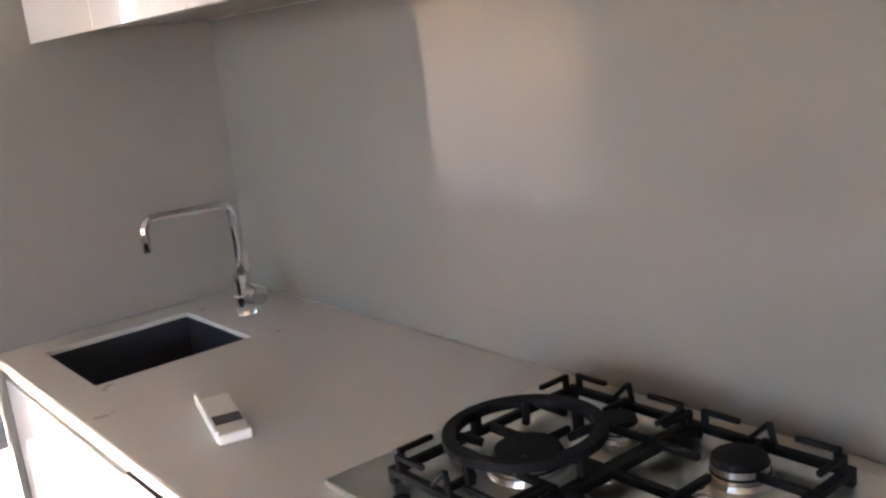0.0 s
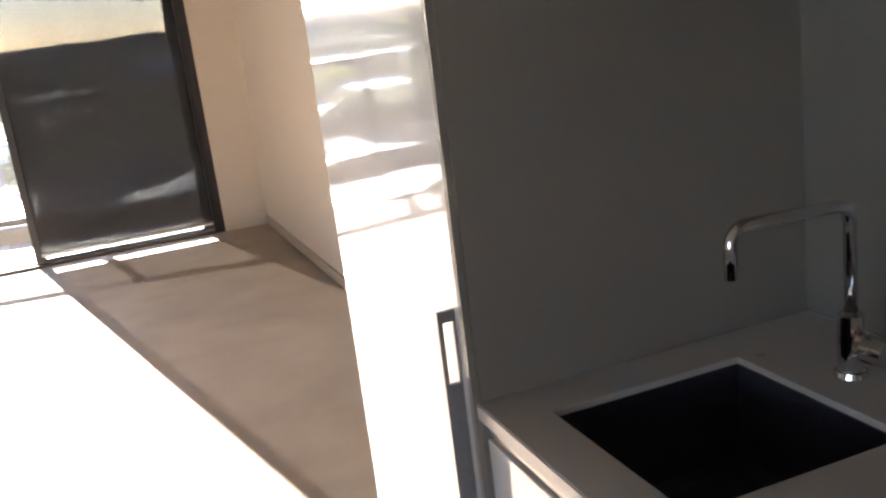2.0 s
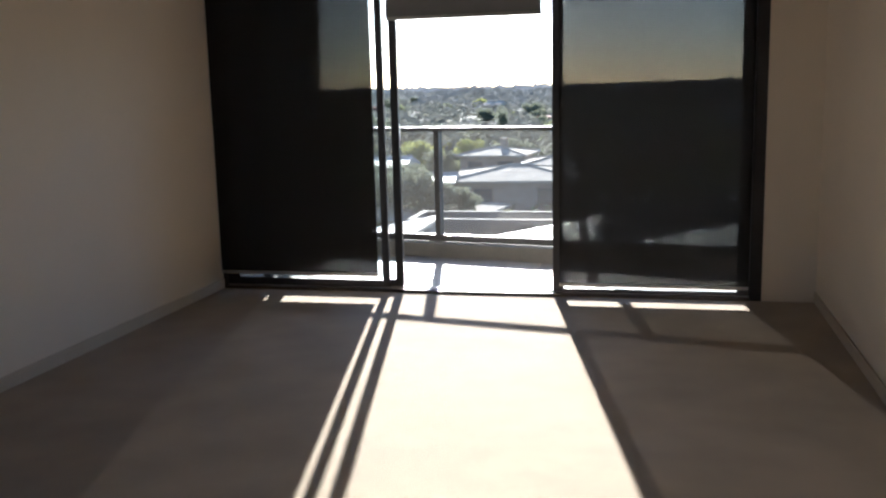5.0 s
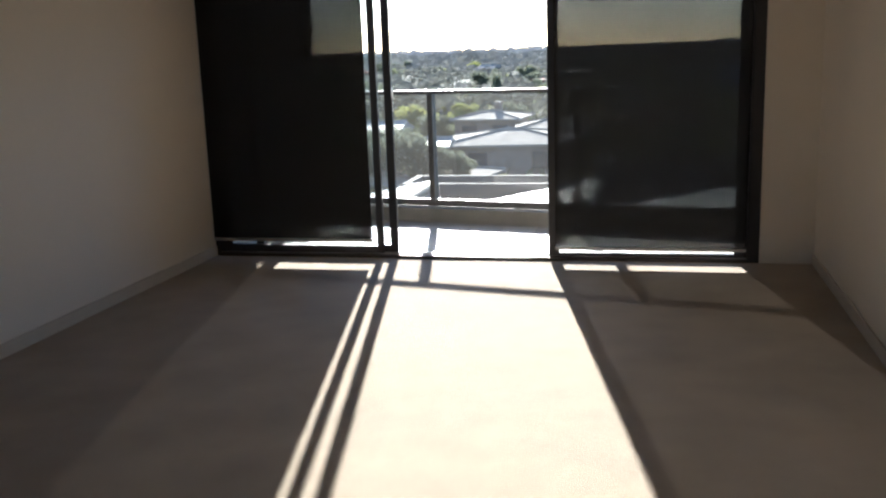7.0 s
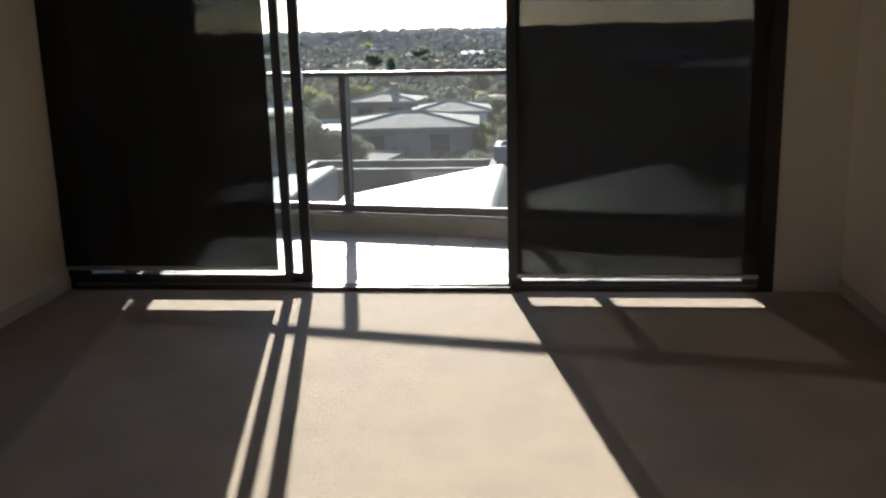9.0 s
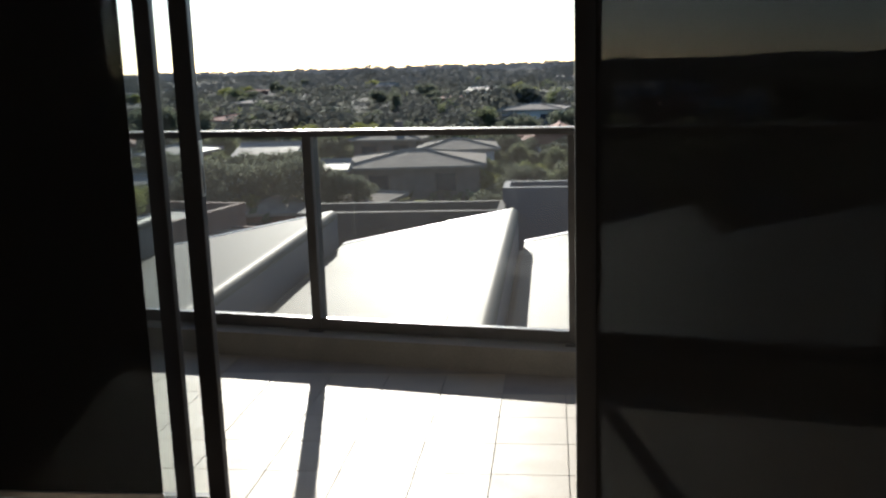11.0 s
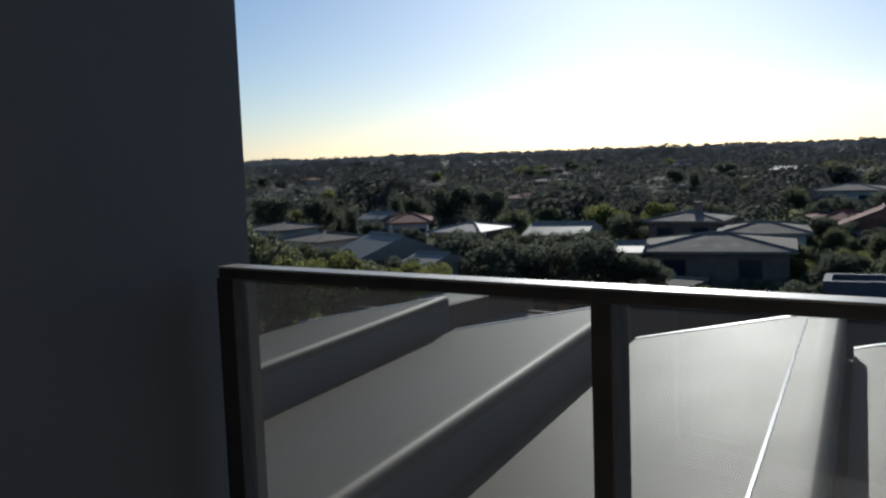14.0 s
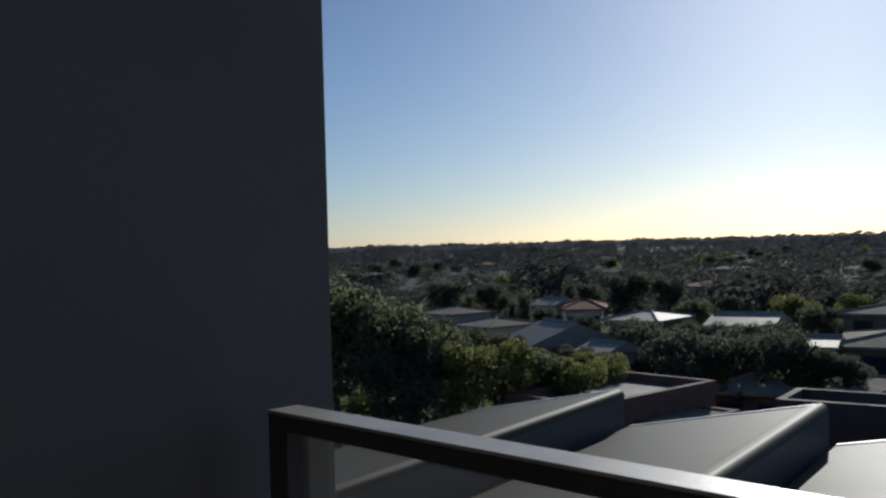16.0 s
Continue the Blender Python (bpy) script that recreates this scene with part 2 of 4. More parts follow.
# far and hill leaves are paled towards grey to stand for distance haze
M_leaf = [foliage("leaf_dark", (0.15, 0.16, 0.115), 0.8, 1.2), foliage("leaf_green", (0.19, 0.205, 0.115), 0.8, 1.2), foliage("leaf_yellow_green", (0.26, 0.265, 0.09), 0.7, 1.3), foliage("leaf_far_haze", (0.24, 0.245, 0.23), 0.92, 1.08), foliage("leaf_hills_haze", (0.40, 0.41, 0.41), 0.95, 1.05), foliage("leaf_mid", (0.185, 0.188, 0.16), 0.9, 1.1)]
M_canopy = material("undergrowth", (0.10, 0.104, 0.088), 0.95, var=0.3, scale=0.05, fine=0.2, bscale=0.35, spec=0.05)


# ---- building helpers ----
def box(bm, x0, x1, y0, y1, z0, z1, bevel=0.0, m=None):
    r = bmesh.ops.create_cube(bm, size=1)
    vs = r["verts"]
    bmesh.ops.scale(bm, vec=(x1 - x0, y1 - y0, z1 - z0), verts=vs)
    bmesh.ops.translate(bm, vec=((x0 + x1) / 2, (y0 + y1) / 2, (z0 + z1) / 2), verts=vs)
    if bevel:
        es = list({e for v in vs for e in v.link_edges})
        out = bmesh.ops.bevel(bm, geom=es, offset=bevel, segments=2, affect="EDGES", profile=0.6)
        vs = out["verts"]
    if m:
        bmesh.ops.transform(bm, matrix=m, verts=list(vs))
    return list(vs)


def cyl(bm, p, q, r0, r1=None, n=16):
    p, q = Vector(p), Vector(q)
    r1 = r0 if r1 is None else r1
    d = q - p
    r = bmesh.ops.create_cone(bm, cap_ends=True, segments=n, radius1=r0, radius2=r1, depth=d.length)
    m = Matrix.Translation((p + q) / 2) @ d.to_track_quat("Z", "Y").to_matrix().to_4x4()
    bmesh.ops.transform(bm, matrix=m, verts=r["verts"])
    return r["verts"]


def tube(bm, pts, r, n=12):
    """A round pipe along points, closed at both ends."""
    pts = [Vector(p) for p in pts]
    rings = []
    for i, p in enumerate(pts):
        d = (pts[min(i + 1, len(pts) - 1)] - pts[max(i - 1, 0)]).normalized()
        side = d.cross(Vector((0, 1, 0)))
        if side.length < 0.1:
            side = d.cross(Vector((1, 0, 0)))
        side.normalize()
        up = side.cross(d)
        rings.append([bm.verts.new(p + r * (math.cos(a) * side + math.sin(a) * up)) for a in [2 * math.pi * k / n for k in range(n)]])
    for a, b in zip(rings, rings[1:]):
        for k in range(n):
            bm.faces.new((a[k], a[(k + 1) % n], b[(k + 1) % n], b[k]))
    bm.faces.new(rings[0])
    bm.faces.new(rings[-1][::-1])


def ring(bm, c, r, w, h, n=32):
    """A flat ring of square section."""
    c = Vector(c)
    cols = []
    for k in range(n):
        a = 2 * math.pi * k / n
        u = Vector((math.cos(a), math.sin(a), 0))
        cols.append([bm.verts.new(c + u * s + Vector((0, 0, z))) for s, z in ((r - w / 2, 0), (r + w / 2, 0), (r + w / 2, h), (r - w / 2, h))])
    for k in range(n):
        a, b = cols[k], cols[(k + 1) % n]
        for i in range(4):
            bm.faces.new((a[i], b[i], b[(i + 1) % 4], a[(i + 1) % 4]))


def mesh_of(name, bm, mat, smooth=False):
    bmesh.ops.recalc_face_normals(bm, faces=bm.faces)
    me = bpy.data.meshes.new(name)
    bm.to_mesh(me)
    bm.free()
    me.materials.append(mat)
    if smooth:
        for p in me.polygons:
            p.use_smooth = True
    return me


def part(name, bm, mat, parent=None, label="", smooth=False):
    ob = new(name, mesh_of(name, bm, mat, smooth))
    ob.parent = parent
    if label:
        tagged(ob, label)
    return ob


def slab(name, mat, parent, *dims, bevel=0.0, label=""):
    bm = bmesh.new()
    box(bm, *dims, bevel=bevel)
    return part(name, bm, mat, parent, label)


def thing(name, label, category, group="", at=(0, 0, 0)):
    ob = new(name)
    ob.location = at
    return tagged(ob, label, category, group)


def structure(name, mat, label, *boxes, bevel=0.0):
    bm = bmesh.new()
    for d in boxes:
        box(bm, *d, bevel=bevel)
    ob = part(name, bm, mat)
    return tagged(ob, label, name.split("_")[0], kind="structure")


# ---- the flat: floor, walls, ceiling ----
BX1s = 3.66
XL, XR, YB = -0.83, 3.49, -11.0   # left wall, right wall, back of the flat
structure("floor", M_carpet, "beige cut-pile carpet, sunlit by the balcony door", (-3.0, 3.7, YB - 0.2, 0.0, -0.2, 0.0))
structure("wall_west", M_wall, "warm off-white painted plaster wall beside the blinds", (XL - 0.18, XL, -3.5, 0.12, 0, 2.62))
structure("wall_west_return", M_wall, "warm off-white painted return wall of the side hall", (-2.8, XL - 0.18, -3.5, -3.35, 0, 2.62))
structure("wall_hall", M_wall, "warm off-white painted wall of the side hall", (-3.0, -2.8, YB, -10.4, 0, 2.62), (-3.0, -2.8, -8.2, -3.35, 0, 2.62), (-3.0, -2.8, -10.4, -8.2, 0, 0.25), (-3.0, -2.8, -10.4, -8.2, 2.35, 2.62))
structure("wall_east", M_wall, "warm off-white painted plaster wall beside the kitchen", (XR, XR + 0.18, YB, 0.12, 0, 2.62))
structure("wall_south", M_wall, "plain off-white painted back wall", (-3.0, XR + 0.18, YB - 0.18, YB, 0, 2.62))
structure("wall_nib", M_wall, "short off-white wall nib beside the door frame", (3.14, XR, 0.0, 0.12, 0, 2.62))
structure("wall_lintel", M_wall, "off-white wall above the balcony door", (XL, 3.14, 0.0, 0.12, 2.42, 2.62))
structure("sill_step", M_ext, "pale rendered step under the door sill", (XL - 0.03, BX1s, 0.0, 0.12, -0.35, -0.012))
structure("ceiling", M_ceil, "unseen flat ceiling, darkened to hold back bounced light", (-3.0, 3.7, YB - 0.2, 0.12, 2.62, 2.82))
structure("baseboard_east", M_skirt, "low painted skirting board", (XR - 0.012, XR, -5.25, 0.0, 0, 0.075), bevel=0.003)
structure("baseboard_west", M_skirt, "low painted skirting board", (XL, XL + 0.012, -3.5, -0.01, 0, 0.075), bevel=0.003)

# unseen window, added as the opening for the kitchen's fill lamp
hw = tagged(new("window_1"), "unseen charcoal framed hall window, added for light", "window", kind="structure")
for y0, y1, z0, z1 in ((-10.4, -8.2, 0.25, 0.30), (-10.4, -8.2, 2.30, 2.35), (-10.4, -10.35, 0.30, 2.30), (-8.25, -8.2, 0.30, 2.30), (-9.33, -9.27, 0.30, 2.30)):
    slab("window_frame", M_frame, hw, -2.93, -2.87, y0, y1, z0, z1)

# ---- balcony structure ----
SL = -0.19                       # the outer edge runs oblique to the door
def edge_y(x, y0):
    return y0 + SL * (x - 1.766)


def strip(name, mat, label, x0, x1, ya, yb, z0, z1):
    """A slab between two oblique lines (ya, yb: their y at x = 1.766), or straight ones given as (y,)."""
    f = lambda x, y: y[0] if isinstance(y, tuple) else edge_y(x, y)
    bm = bmesh.new()
    v = [bm.verts.new((x, f(x, y), z)) for z in (z0, z1) for x, y in ((x0, ya), (x1, ya), (x1, yb), (x0, yb))]
    for q in ((3, 2, 1, 0), (4, 5, 6, 7), (0, 1, 5, 4), (1, 2, 6, 5), (2, 3, 7, 6), (3, 0, 4, 7)):
        bm.faces.new([v[i] for i in q])
    ob = part(name, bm, mat)
    return tagged(ob, label, name.split("_")[0], kind="structure")


BX0, BX1 = -1.0, 4.6
balcony_floor = strip("floor_balcony", M_grout, "tiled balcony floor with dark joints", BX0, BX1, (0.12,), 1.9, -0.35, -0.133)
strip("kerb_balcony", M_kerb, "pale concrete kerb under the balustrade", BX0, BX1, 1.9, 2.30, -0.35, 0.0)
structure("wall_balcony_west", M_dark, "charcoal rendered balcony side wall", (BX0 - 0.22, BX0, 0.12, 2.82, -0.35, 3.0), (BX0, XL - 0.03, 0.0, 0.12, -0.35, 3.0))
structure("wall_balcony_east", M_dark, "charcoal rendered balcony side wall", (BX1, BX1 + 0.22, 0.12, 2.2, -0.35, 3.0))
structure("wall_facade", M_ext, "pale rendered outer wall of the flat", (3.68, BX1, 0.0, 0.12, -0.35, 3.0))
strip("ceiling_balcony", M_ext, "pale rendered balcony soffit", BX0 - 0.22, BX1 + 0.22, (0.12,), 1.75, 2.82, 3.0)

# ---- sliding door: frame, leaves, blinds ----
door = tagged(new("door_1"), "charcoal aluminium sliding door set, middle leaf slid open", "door", kind="structure")
slab("jamb", M_frame, door, XL, XL + 0.03, -0.005, 0.115, 0, 2.42, bevel=0.003)
slab("jamb", M_frame, door, 3.06, 3.14, -0.005, 0.115, 0, 2.42, bevel=0.003)
slab("head", M_frame, door, XL + 0.03, 3.06, -0.005, 0.115, 2.34, 2.42, bevel=0.003)
slab("sill", M_track, door, XL + 0.03, 3.06, -0.012, 0.118, -0.01, 0.022, bevel=0.003)
for yy in (0.03, 0.07):
    slab("track", M_bar, door, XL + 0.03, 3.06, yy - 0.003, yy + 0.003, 0.022, 0.032)


def leaf(x0, x1, y, sl, sr, label, handle_at=None, low=0.085):
    t = thing("sliding_door_leaf", label, "door leaf", "sliding door leaves")
    slab("stile", M_frame, t, x0, x0 + sl, y - 0.018, y + 0.018, 0.03, 2.35, bevel=0.003)
    slab("stile", M_frame, t, x1 - sr, x1, y - 0.018, y + 0.018, 0.03, 2.35, bevel=0.003)
    slab("bottom_rail", M_frame, t, x0 + sl, x1 - sr, y - 0.017, y + 0.017, 0.03, low, bevel=0.003)
    slab("top_rail", M_frame, t, x0 + sl, x1 - sr, y - 0.017, y + 0.017, 2.28, 2.35, bevel=0.003)
    p = slab("pane", M_pane, t, x0 + sl, x1 - sr, y - 0.003, y + 0.003, low, 2.28)
    p.visible_shadow = False
    if handle_at:
        hx, hz = handle_at
        h = slab("lock_plate", M_alu, t, hx, hx + 0.003, y - 0.013, y + 0.013, hz - 0.085, hz + 0.085, bevel=0.001, label="silver lock plate with a dark slot")
        slab("latch_slot", M_label, h, hx + 0.0025, hx + 0.0036, y - 0.006, y + 0.006, hz - 0.075, hz + 0.01)
    return t


leaf(XL + 0.03, 0.502, 0.035, 0.10, 0.05, "fixed charcoal framed glass leaf behind a lowered blind")
leaf(-0.52, 0.60, 0.078, 0.06, 0.058, "charcoal framed glass leaf slid open behind the fixed one", (0.6, 1.15))
leaf(1.72, 3.06, 0.035, 0.075, 0.08, "closed charcoal framed glass leaf behind a lowered blind", low=0.055)


def roller_blind(x0, x1, z0, cloth, label, y=-0.05):
    t = thing("roller_blind", label, "roller blind", "roller blinds over the door")
    slab("fabric", cloth, t, x0, x1, y - 0.0006, y + 0.0006, z0 + 0.012, 2.5)
    bm = bmesh.new()
    box(bm, x0, x1, y - 0.006, y + 0.006, z0 - 0.012, z0 + 0.012, bevel=0.004)
    part("bottom_bar", bm, M_bar, t, "slim metal weight bar")
    bm = bmesh.new()
    cyl(bm, (x0, y + 0.03, 2.52), (x1, y + 0.03, 2.52), 0.026)
    part("roller", bm, M_bar, t, smooth=True)
    for xx in (x0 - 0.004, x1 + 0.004):
        slab("bracket", M_frame, t, xx - 0.003, xx + 0.003, y - 0.03, 0.0, 2.46, 2.58)
    return t


roller_blind(XL + 0.015, 0.440, 0.138, M_blind_dim, "dark sunscreen roller blind lowered to the sill")
roller_blind(0.56, 1.66, 1.975, M_blindl, "grey roller blind raised above the open doorway")
roller_blind(1.775, 3.05, 0.097, M_blind, "dark sunscreen roller blind lowered to the sill")

# ---- balustrade ----
rail = thing("balustrade", "charcoal metal balustrade with clear glass infill panels", "balustrade")
ang = math.degrees(math.atan(SL))
R0 = Vector((1.766, 2.045, 0))
RM = Matrix.Translation(R0) @ pose(0, 0, 0, 0, 0, ang)
def along(x):  # distance along the rail of the point above x
    return (x - R0.x) / math.cos(radians(ang))


def rail_part(name, mat, parent, u0, u1, v0, v1, z0, z1, bevel=0.0, label=""):
    bm = bmesh.new()
    box(bm, u0, u1, v0, v1, z0, z1, bevel=bevel, m=RM)
    return part(name, bm, mat, parent, label)


U0, U1 = along(-0.885), along(4.595)
handrail = rail_part("top_rail", M_rail, rail, U0, U1, -0.035, 0.035, 1.084, 1.114, 0.004)
# thin plate that carries the painted sunlight of the rail's top face
rail_part("cap", M_railtop_lit, handrail, U0, U1, -0.036, 0.036, 1.114, 1.12, 0.002, "thin cap, its lighter colour stands for sun on the rail")
rail_part("bottom_rail", M_rail, rail, U0, U1, -0.022, 0.022, 0.006, 0.072, 0.003)
# added plate that stops sun passing between the end post and the wall
rail_part("end_plate", M_rail, rail, along(-0.935), along(-0.886), 0.0, 0.012, 0.072, 1.08)
posts = [-0.858, 0.346, 1.766, 3.2, 4.56]
for x in posts:
    u = along(x)
    p = rail_part("post", M_rail, rail, u - 0.026, u + 0.026, -0.03, 0.066, 0.009, 1.084, 0.003)
    rail_part("foot", M_rail, p, u - 0.04, u + 0.04, -0.055, 0.075, 0.0, 0.01, 0.002)
for a, b in zip(posts, posts[1:]):
    g = rail_part("glass_panel", M_railglass, rail, along(a) + 0.03, along(b) - 0.03, -0.004, 0.004, 0.072, 1.084)
    g.visible_shadow = False

# ---- kitchen ----
CF, CE = 2.772, -6.09             # front of the bench and its end against the tall unit
tall = thing("tall_cabinet", "tall glossy white pantry cabinet with a satin side", "cabinet")
slab("carcass", M_side_dim, tall, CF, XR - 0.002, CE, -5.30, 0.10, 2.40, bevel=0.002, label="satin side panel, darkened for the dim kitchen")
slab("plinth", M_side_dim, tall, CF + 0.06, XR - 0.002, CE + 0.01, -5.31, 0.0, 0.10)
slab("side_panel", M_side_dim, tall, CF - 0.014, CF - 0.001, CE, CE + 0.016, 0.10, 2.40, bevel=0.001)
td = slab("door", M_gloss, tall, CF - 0.013, CF - 0.001, CE + 0.018, -5.303, 0.10, 2.398, bevel=0.002, label="mirror-gloss white door")
bm = bmesh.new()
hy0, hy1 = -6.056, -6.047
for x0, x1, z0, z1 in ((CF - 0.047, CF - 0.039, 0.645, 1.065), (CF - 0.039, CF - 0.0145, 1.045, 1.065), (CF - 0.039, CF - 0.0145, 0.645, 0.93), (CF - 0.019, CF - 0.0145, 0.93, 1.045)):
    box(bm, x0, x1, hy0, hy1, z0, z1)
bmesh.ops.remove_doubles(bm, verts=bm.verts, dist=0.0004)
part("handle", bm, M_pull, td, "flat dark metal pull plate with a slot")

bench = thing("benchtop", "pale stone kitchen benchtop with a square sink cutout", "benchtop")
bm = bmesh.new()
SX0, SX1, SY0, SY1 = 2.856, 3.230, -6.566, -6.194
BY = -9.7
for d in ((CF - 0.005, SX0, BY, CE), (SX1, XR - 0.01, BY, CE), (SX0, SX1, SY1, CE), (SX0, SX1, BY, SY0)):
    box(bm, *d, 0.872, 0.90)
bmesh.ops.remove_doubles(bm, verts=bm.verts, dist=0.0005)
part("slab", bm, M_stone, bench)
slab("edge", M_stone, bench, CF - 0.008, CF - 0.005, BY, CE, 0.8715, 0.8985, bevel=0.001)

sink = thing("sink", "dark square undermount kitchen sink", "sink")
bm = bmesh.new()
w, e = 0.012, 0.003
def loop(x0, x1, y0, y1, z):
    return [bm.verts.new(p) for p in ((x0, y0, z), (x1, y0, z), (x1, y1, z), (x0, y1, z))]
loops = [loop(SX0 + 0.02, SX1 - 0.02, SY0 + 0.02, SY1 - 0.02, 0.69), loop(SX0 + 0.0005, SX1 - 0.0005, SY0 + 0.0005, SY1 - 0.0005, 0.71), loop(SX0 + 0.0005, SX1 - 0.0005, SY0 + 0.0005, SY1 - 0.0005, 0.888),
         loop(SX0 + e, SX1 - e, SY0 + e, SY1 - e, 0.888), loop(SX0 + w, SX1 - w, SY0 + w, SY1 - w, 0.715), loop(SX0 + 0.03, SX1 - 0.03, SY0 + 0.03, SY1 - 0.03, 0.70)]
for a, b in zip(loops, loops[1:]):
    for k in range(4):
        bm.faces.new((a[k], a[(k + 1) % 4], b[(k + 1) % 4], b[k]))
bm.faces.new(loops[0])
bm.faces.new(loops[-1])
part("bowl", bm, M_sink, sink)
bm = bmesh.new()
ring(bm, ((SX0 + SX1) / 2, (SY0 + SY1) / 2, 0.70), 0.035, 0.02, 0.004)
part("drain", bm, M_steel, sink, "steel drain ring")

tap = thing("tap", "chrome gooseneck mixer tap with a side lever", "tap")
TX, TY = 3.325, -6.362
bm = bmesh.new()
cyl(bm, (TX, TY, 0.90), (TX, TY, 0.908), 0.029, 0.027, 24)
cyl(bm, (TX, TY, 0.908), (TX, TY, 1.005), 0.022, 0.022, 24)
cyl(bm, (TX, TY, 1.005), (TX, TY, 1.012), 0.022, 0.014, 24)
part("body", bm, M_chrome, tap, smooth=False)
pts = [(TX, TY, 1.0)]
pts += [(TX, TY, 1.16)]
for k in range(1, 7):
    a = math.pi / 2 * k / 6
    pts.append((TX - 0.03 + 0.03 * math.cos(a), TY, 1.16 + 0.03 * math.sin(a)))
pts.append((TX - 0.20, TY + 0.002, 1.195))
for k in range(1, 7):
    a = math.pi / 2 * k / 6
    pts.append((TX - 0.20 - 0.03 * math.sin(a), TY + 0.002, 1.165 + 0.03 * math.cos(a)))
pts.append((TX - 0.23, TY + 0.002, 1.115))
bm = bmesh.new()
tube(bm, pts, 0.0105, 14)
part("spout", bm, M_chrome, tap, smooth=True)
bm = bmesh.new()
cyl(bm, (TX, TY - 0.015, 0.953), (TX + 0.004, TY - 0.03, 0.953), 0.019, 0.024, 24)
cyl(bm, (TX + 0.004, TY - 0.03, 0.953), (TX + 0.008, TY - 0.07, 0.953), 0.024, 0.023, 24)
part("lever_hub", bm, M_chrome, tap)
bm = bmesh.new()
tube(bm, [(TX - 0.015, TY - 0.052, 0.957), (TX - 0.035, TY - 0.056, 0.962), (TX - 0.058, TY - 0.06, 0.966)], 0.0045, 8)
part("lever", bm, M_chrome, tap, smooth=True)

splash = tagged(part("wall_splashback", (lambda bm: (box(bm, XR - 0.009, XR - 0.001, BY, CE, 0.90, 1.655), bm)[1])(bmesh.new()), M_splash), "grey-green back-painted glass splashback", "splashback", kind="structure")


def base_unit(y0, y1, doors, label):
    t = thing("base_cabinet", label, "cabinet", "kitchen base cabinets")
    slab("carcass", M_side_dim, t, CF + 0.035, XR - 0.002, y0, y1, 0.10, 0.868 if y1 < SY0 - 0.02 else 0.68)
    slab("plinth", M_side_dim, t, CF + 0.07, CF + 0.09, y0, y1, 0.0, 0.10)
    slab("finger_rail", M_alu, t, CF + 0.012, CF + 0.034, y0, y1, 0.835, 0.868, label="recessed metal finger rail")
    n = doors
    for k in range(n):
        a, b = y0 + (y1 - y0) * k / n, y0 + (y1 - y0) * (k + 1) / n
        slab("door", M_gloss, t, CF + 0.004, CF + 0.022, a + 0.002, b - 0.002, 0.10, 0.832, bevel=0.002)
    return t


base_unit(-6.92, CE - 0.002, 1, "glossy white base cabinet under the sink")
base_unit(-8.35, -7.535, 2, "glossy white base cabinet under the cooktop")
base_unit(-9.15, -8.352, 2, "glossy white base cabinet beside the cooktop")
dw = thing("dishwasher", "grey steel fronted built-in dishwasher", "dishwasher")
slab("body", M_side_dim, dw, CF + 0.03, XR - 0.002, -7.53, -6.925, 0.10, 0.868)
slab("front", M_ovenglass, dw, CF + 0.002, CF + 0.028, -7.528, -6.927, 0.10, 0.845, bevel=0.003)
bm = bmesh.new()
cyl(bm, (CF - 0.035, -7.46, 0.80), (CF - 0.035, -6.99, 0.80), 0.008, n=14)
for yy in (-7.42, -7.03):
    cyl(bm, (CF - 0.035, yy, 0.80), (CF + 0.004, yy, 0.80), 0.006, n=10)
part("handle", bm, M_chrome, dw, "polished bar handle", smooth=True)


def wall_unit(y0, y1):
    t = thing("wall_cabinet", "white overhead kitchen cabinet with a plain door", "cabinet", "kitchen overhead cabinets")
    slab("carcass", M_side_dim, t, 3.02, XR - 0.002, y0, y1, 1.657, 2.40)
    slab("door", M_gloss, t, 3.0, 3.018, y0 + 0.0015, y1 - 0.0015, 1.635, 2.398, bevel=0.0015)
    return t


for k in range(7):
    wall_unit(CE - 0.002 - 0.46 * (k + 1), CE - 0.002 - 0.46 * k)

# gas cooktop
hob = thing("gas_cooktop", "stainless steel four-burner gas cooktop with cast-iron trivets", "cooktop")
HX0, HX1, HY0, HY1 = 2.93, 3.425, -8.02, -7.375
slab("plate", M_steel, hob, HX0, HX1, HY0, HY1, 0.90, 0.912, bevel=0.005)
burners = [(3.15, -7.597, 0.056), (3.31, -7.632, 0.032), (3.09, -7.842, 0.036), (3.31, -7.847, 0.042)]
for x, y, r in burners:
    bm = bmesh.new()
    cyl(bm, (x, y, 0.912), (x, y, 0.921), r * 1.12, r * 1.08, 28)
    cyl(bm, (x, y, 0.921), (x, y, 0.938), r * 0.95, r * 0.92, 28)
    bn = part("burner", bm, M_steel, hob, smooth=False)
    bm = bmesh.new()
    cyl(bm, (x, y, 0.925), (x, y, 0.928), r * 0.98, r * 0.98, 28)
    part("flame_slot", bm, M_iron, bn)
    bm = bmesh.new()
    cyl(bm, (x, y, 0.938), (x, y, 0.947), r * 0.96, r * 0.88, 28)
    part("burner_cap", bm, M_iron, bn)


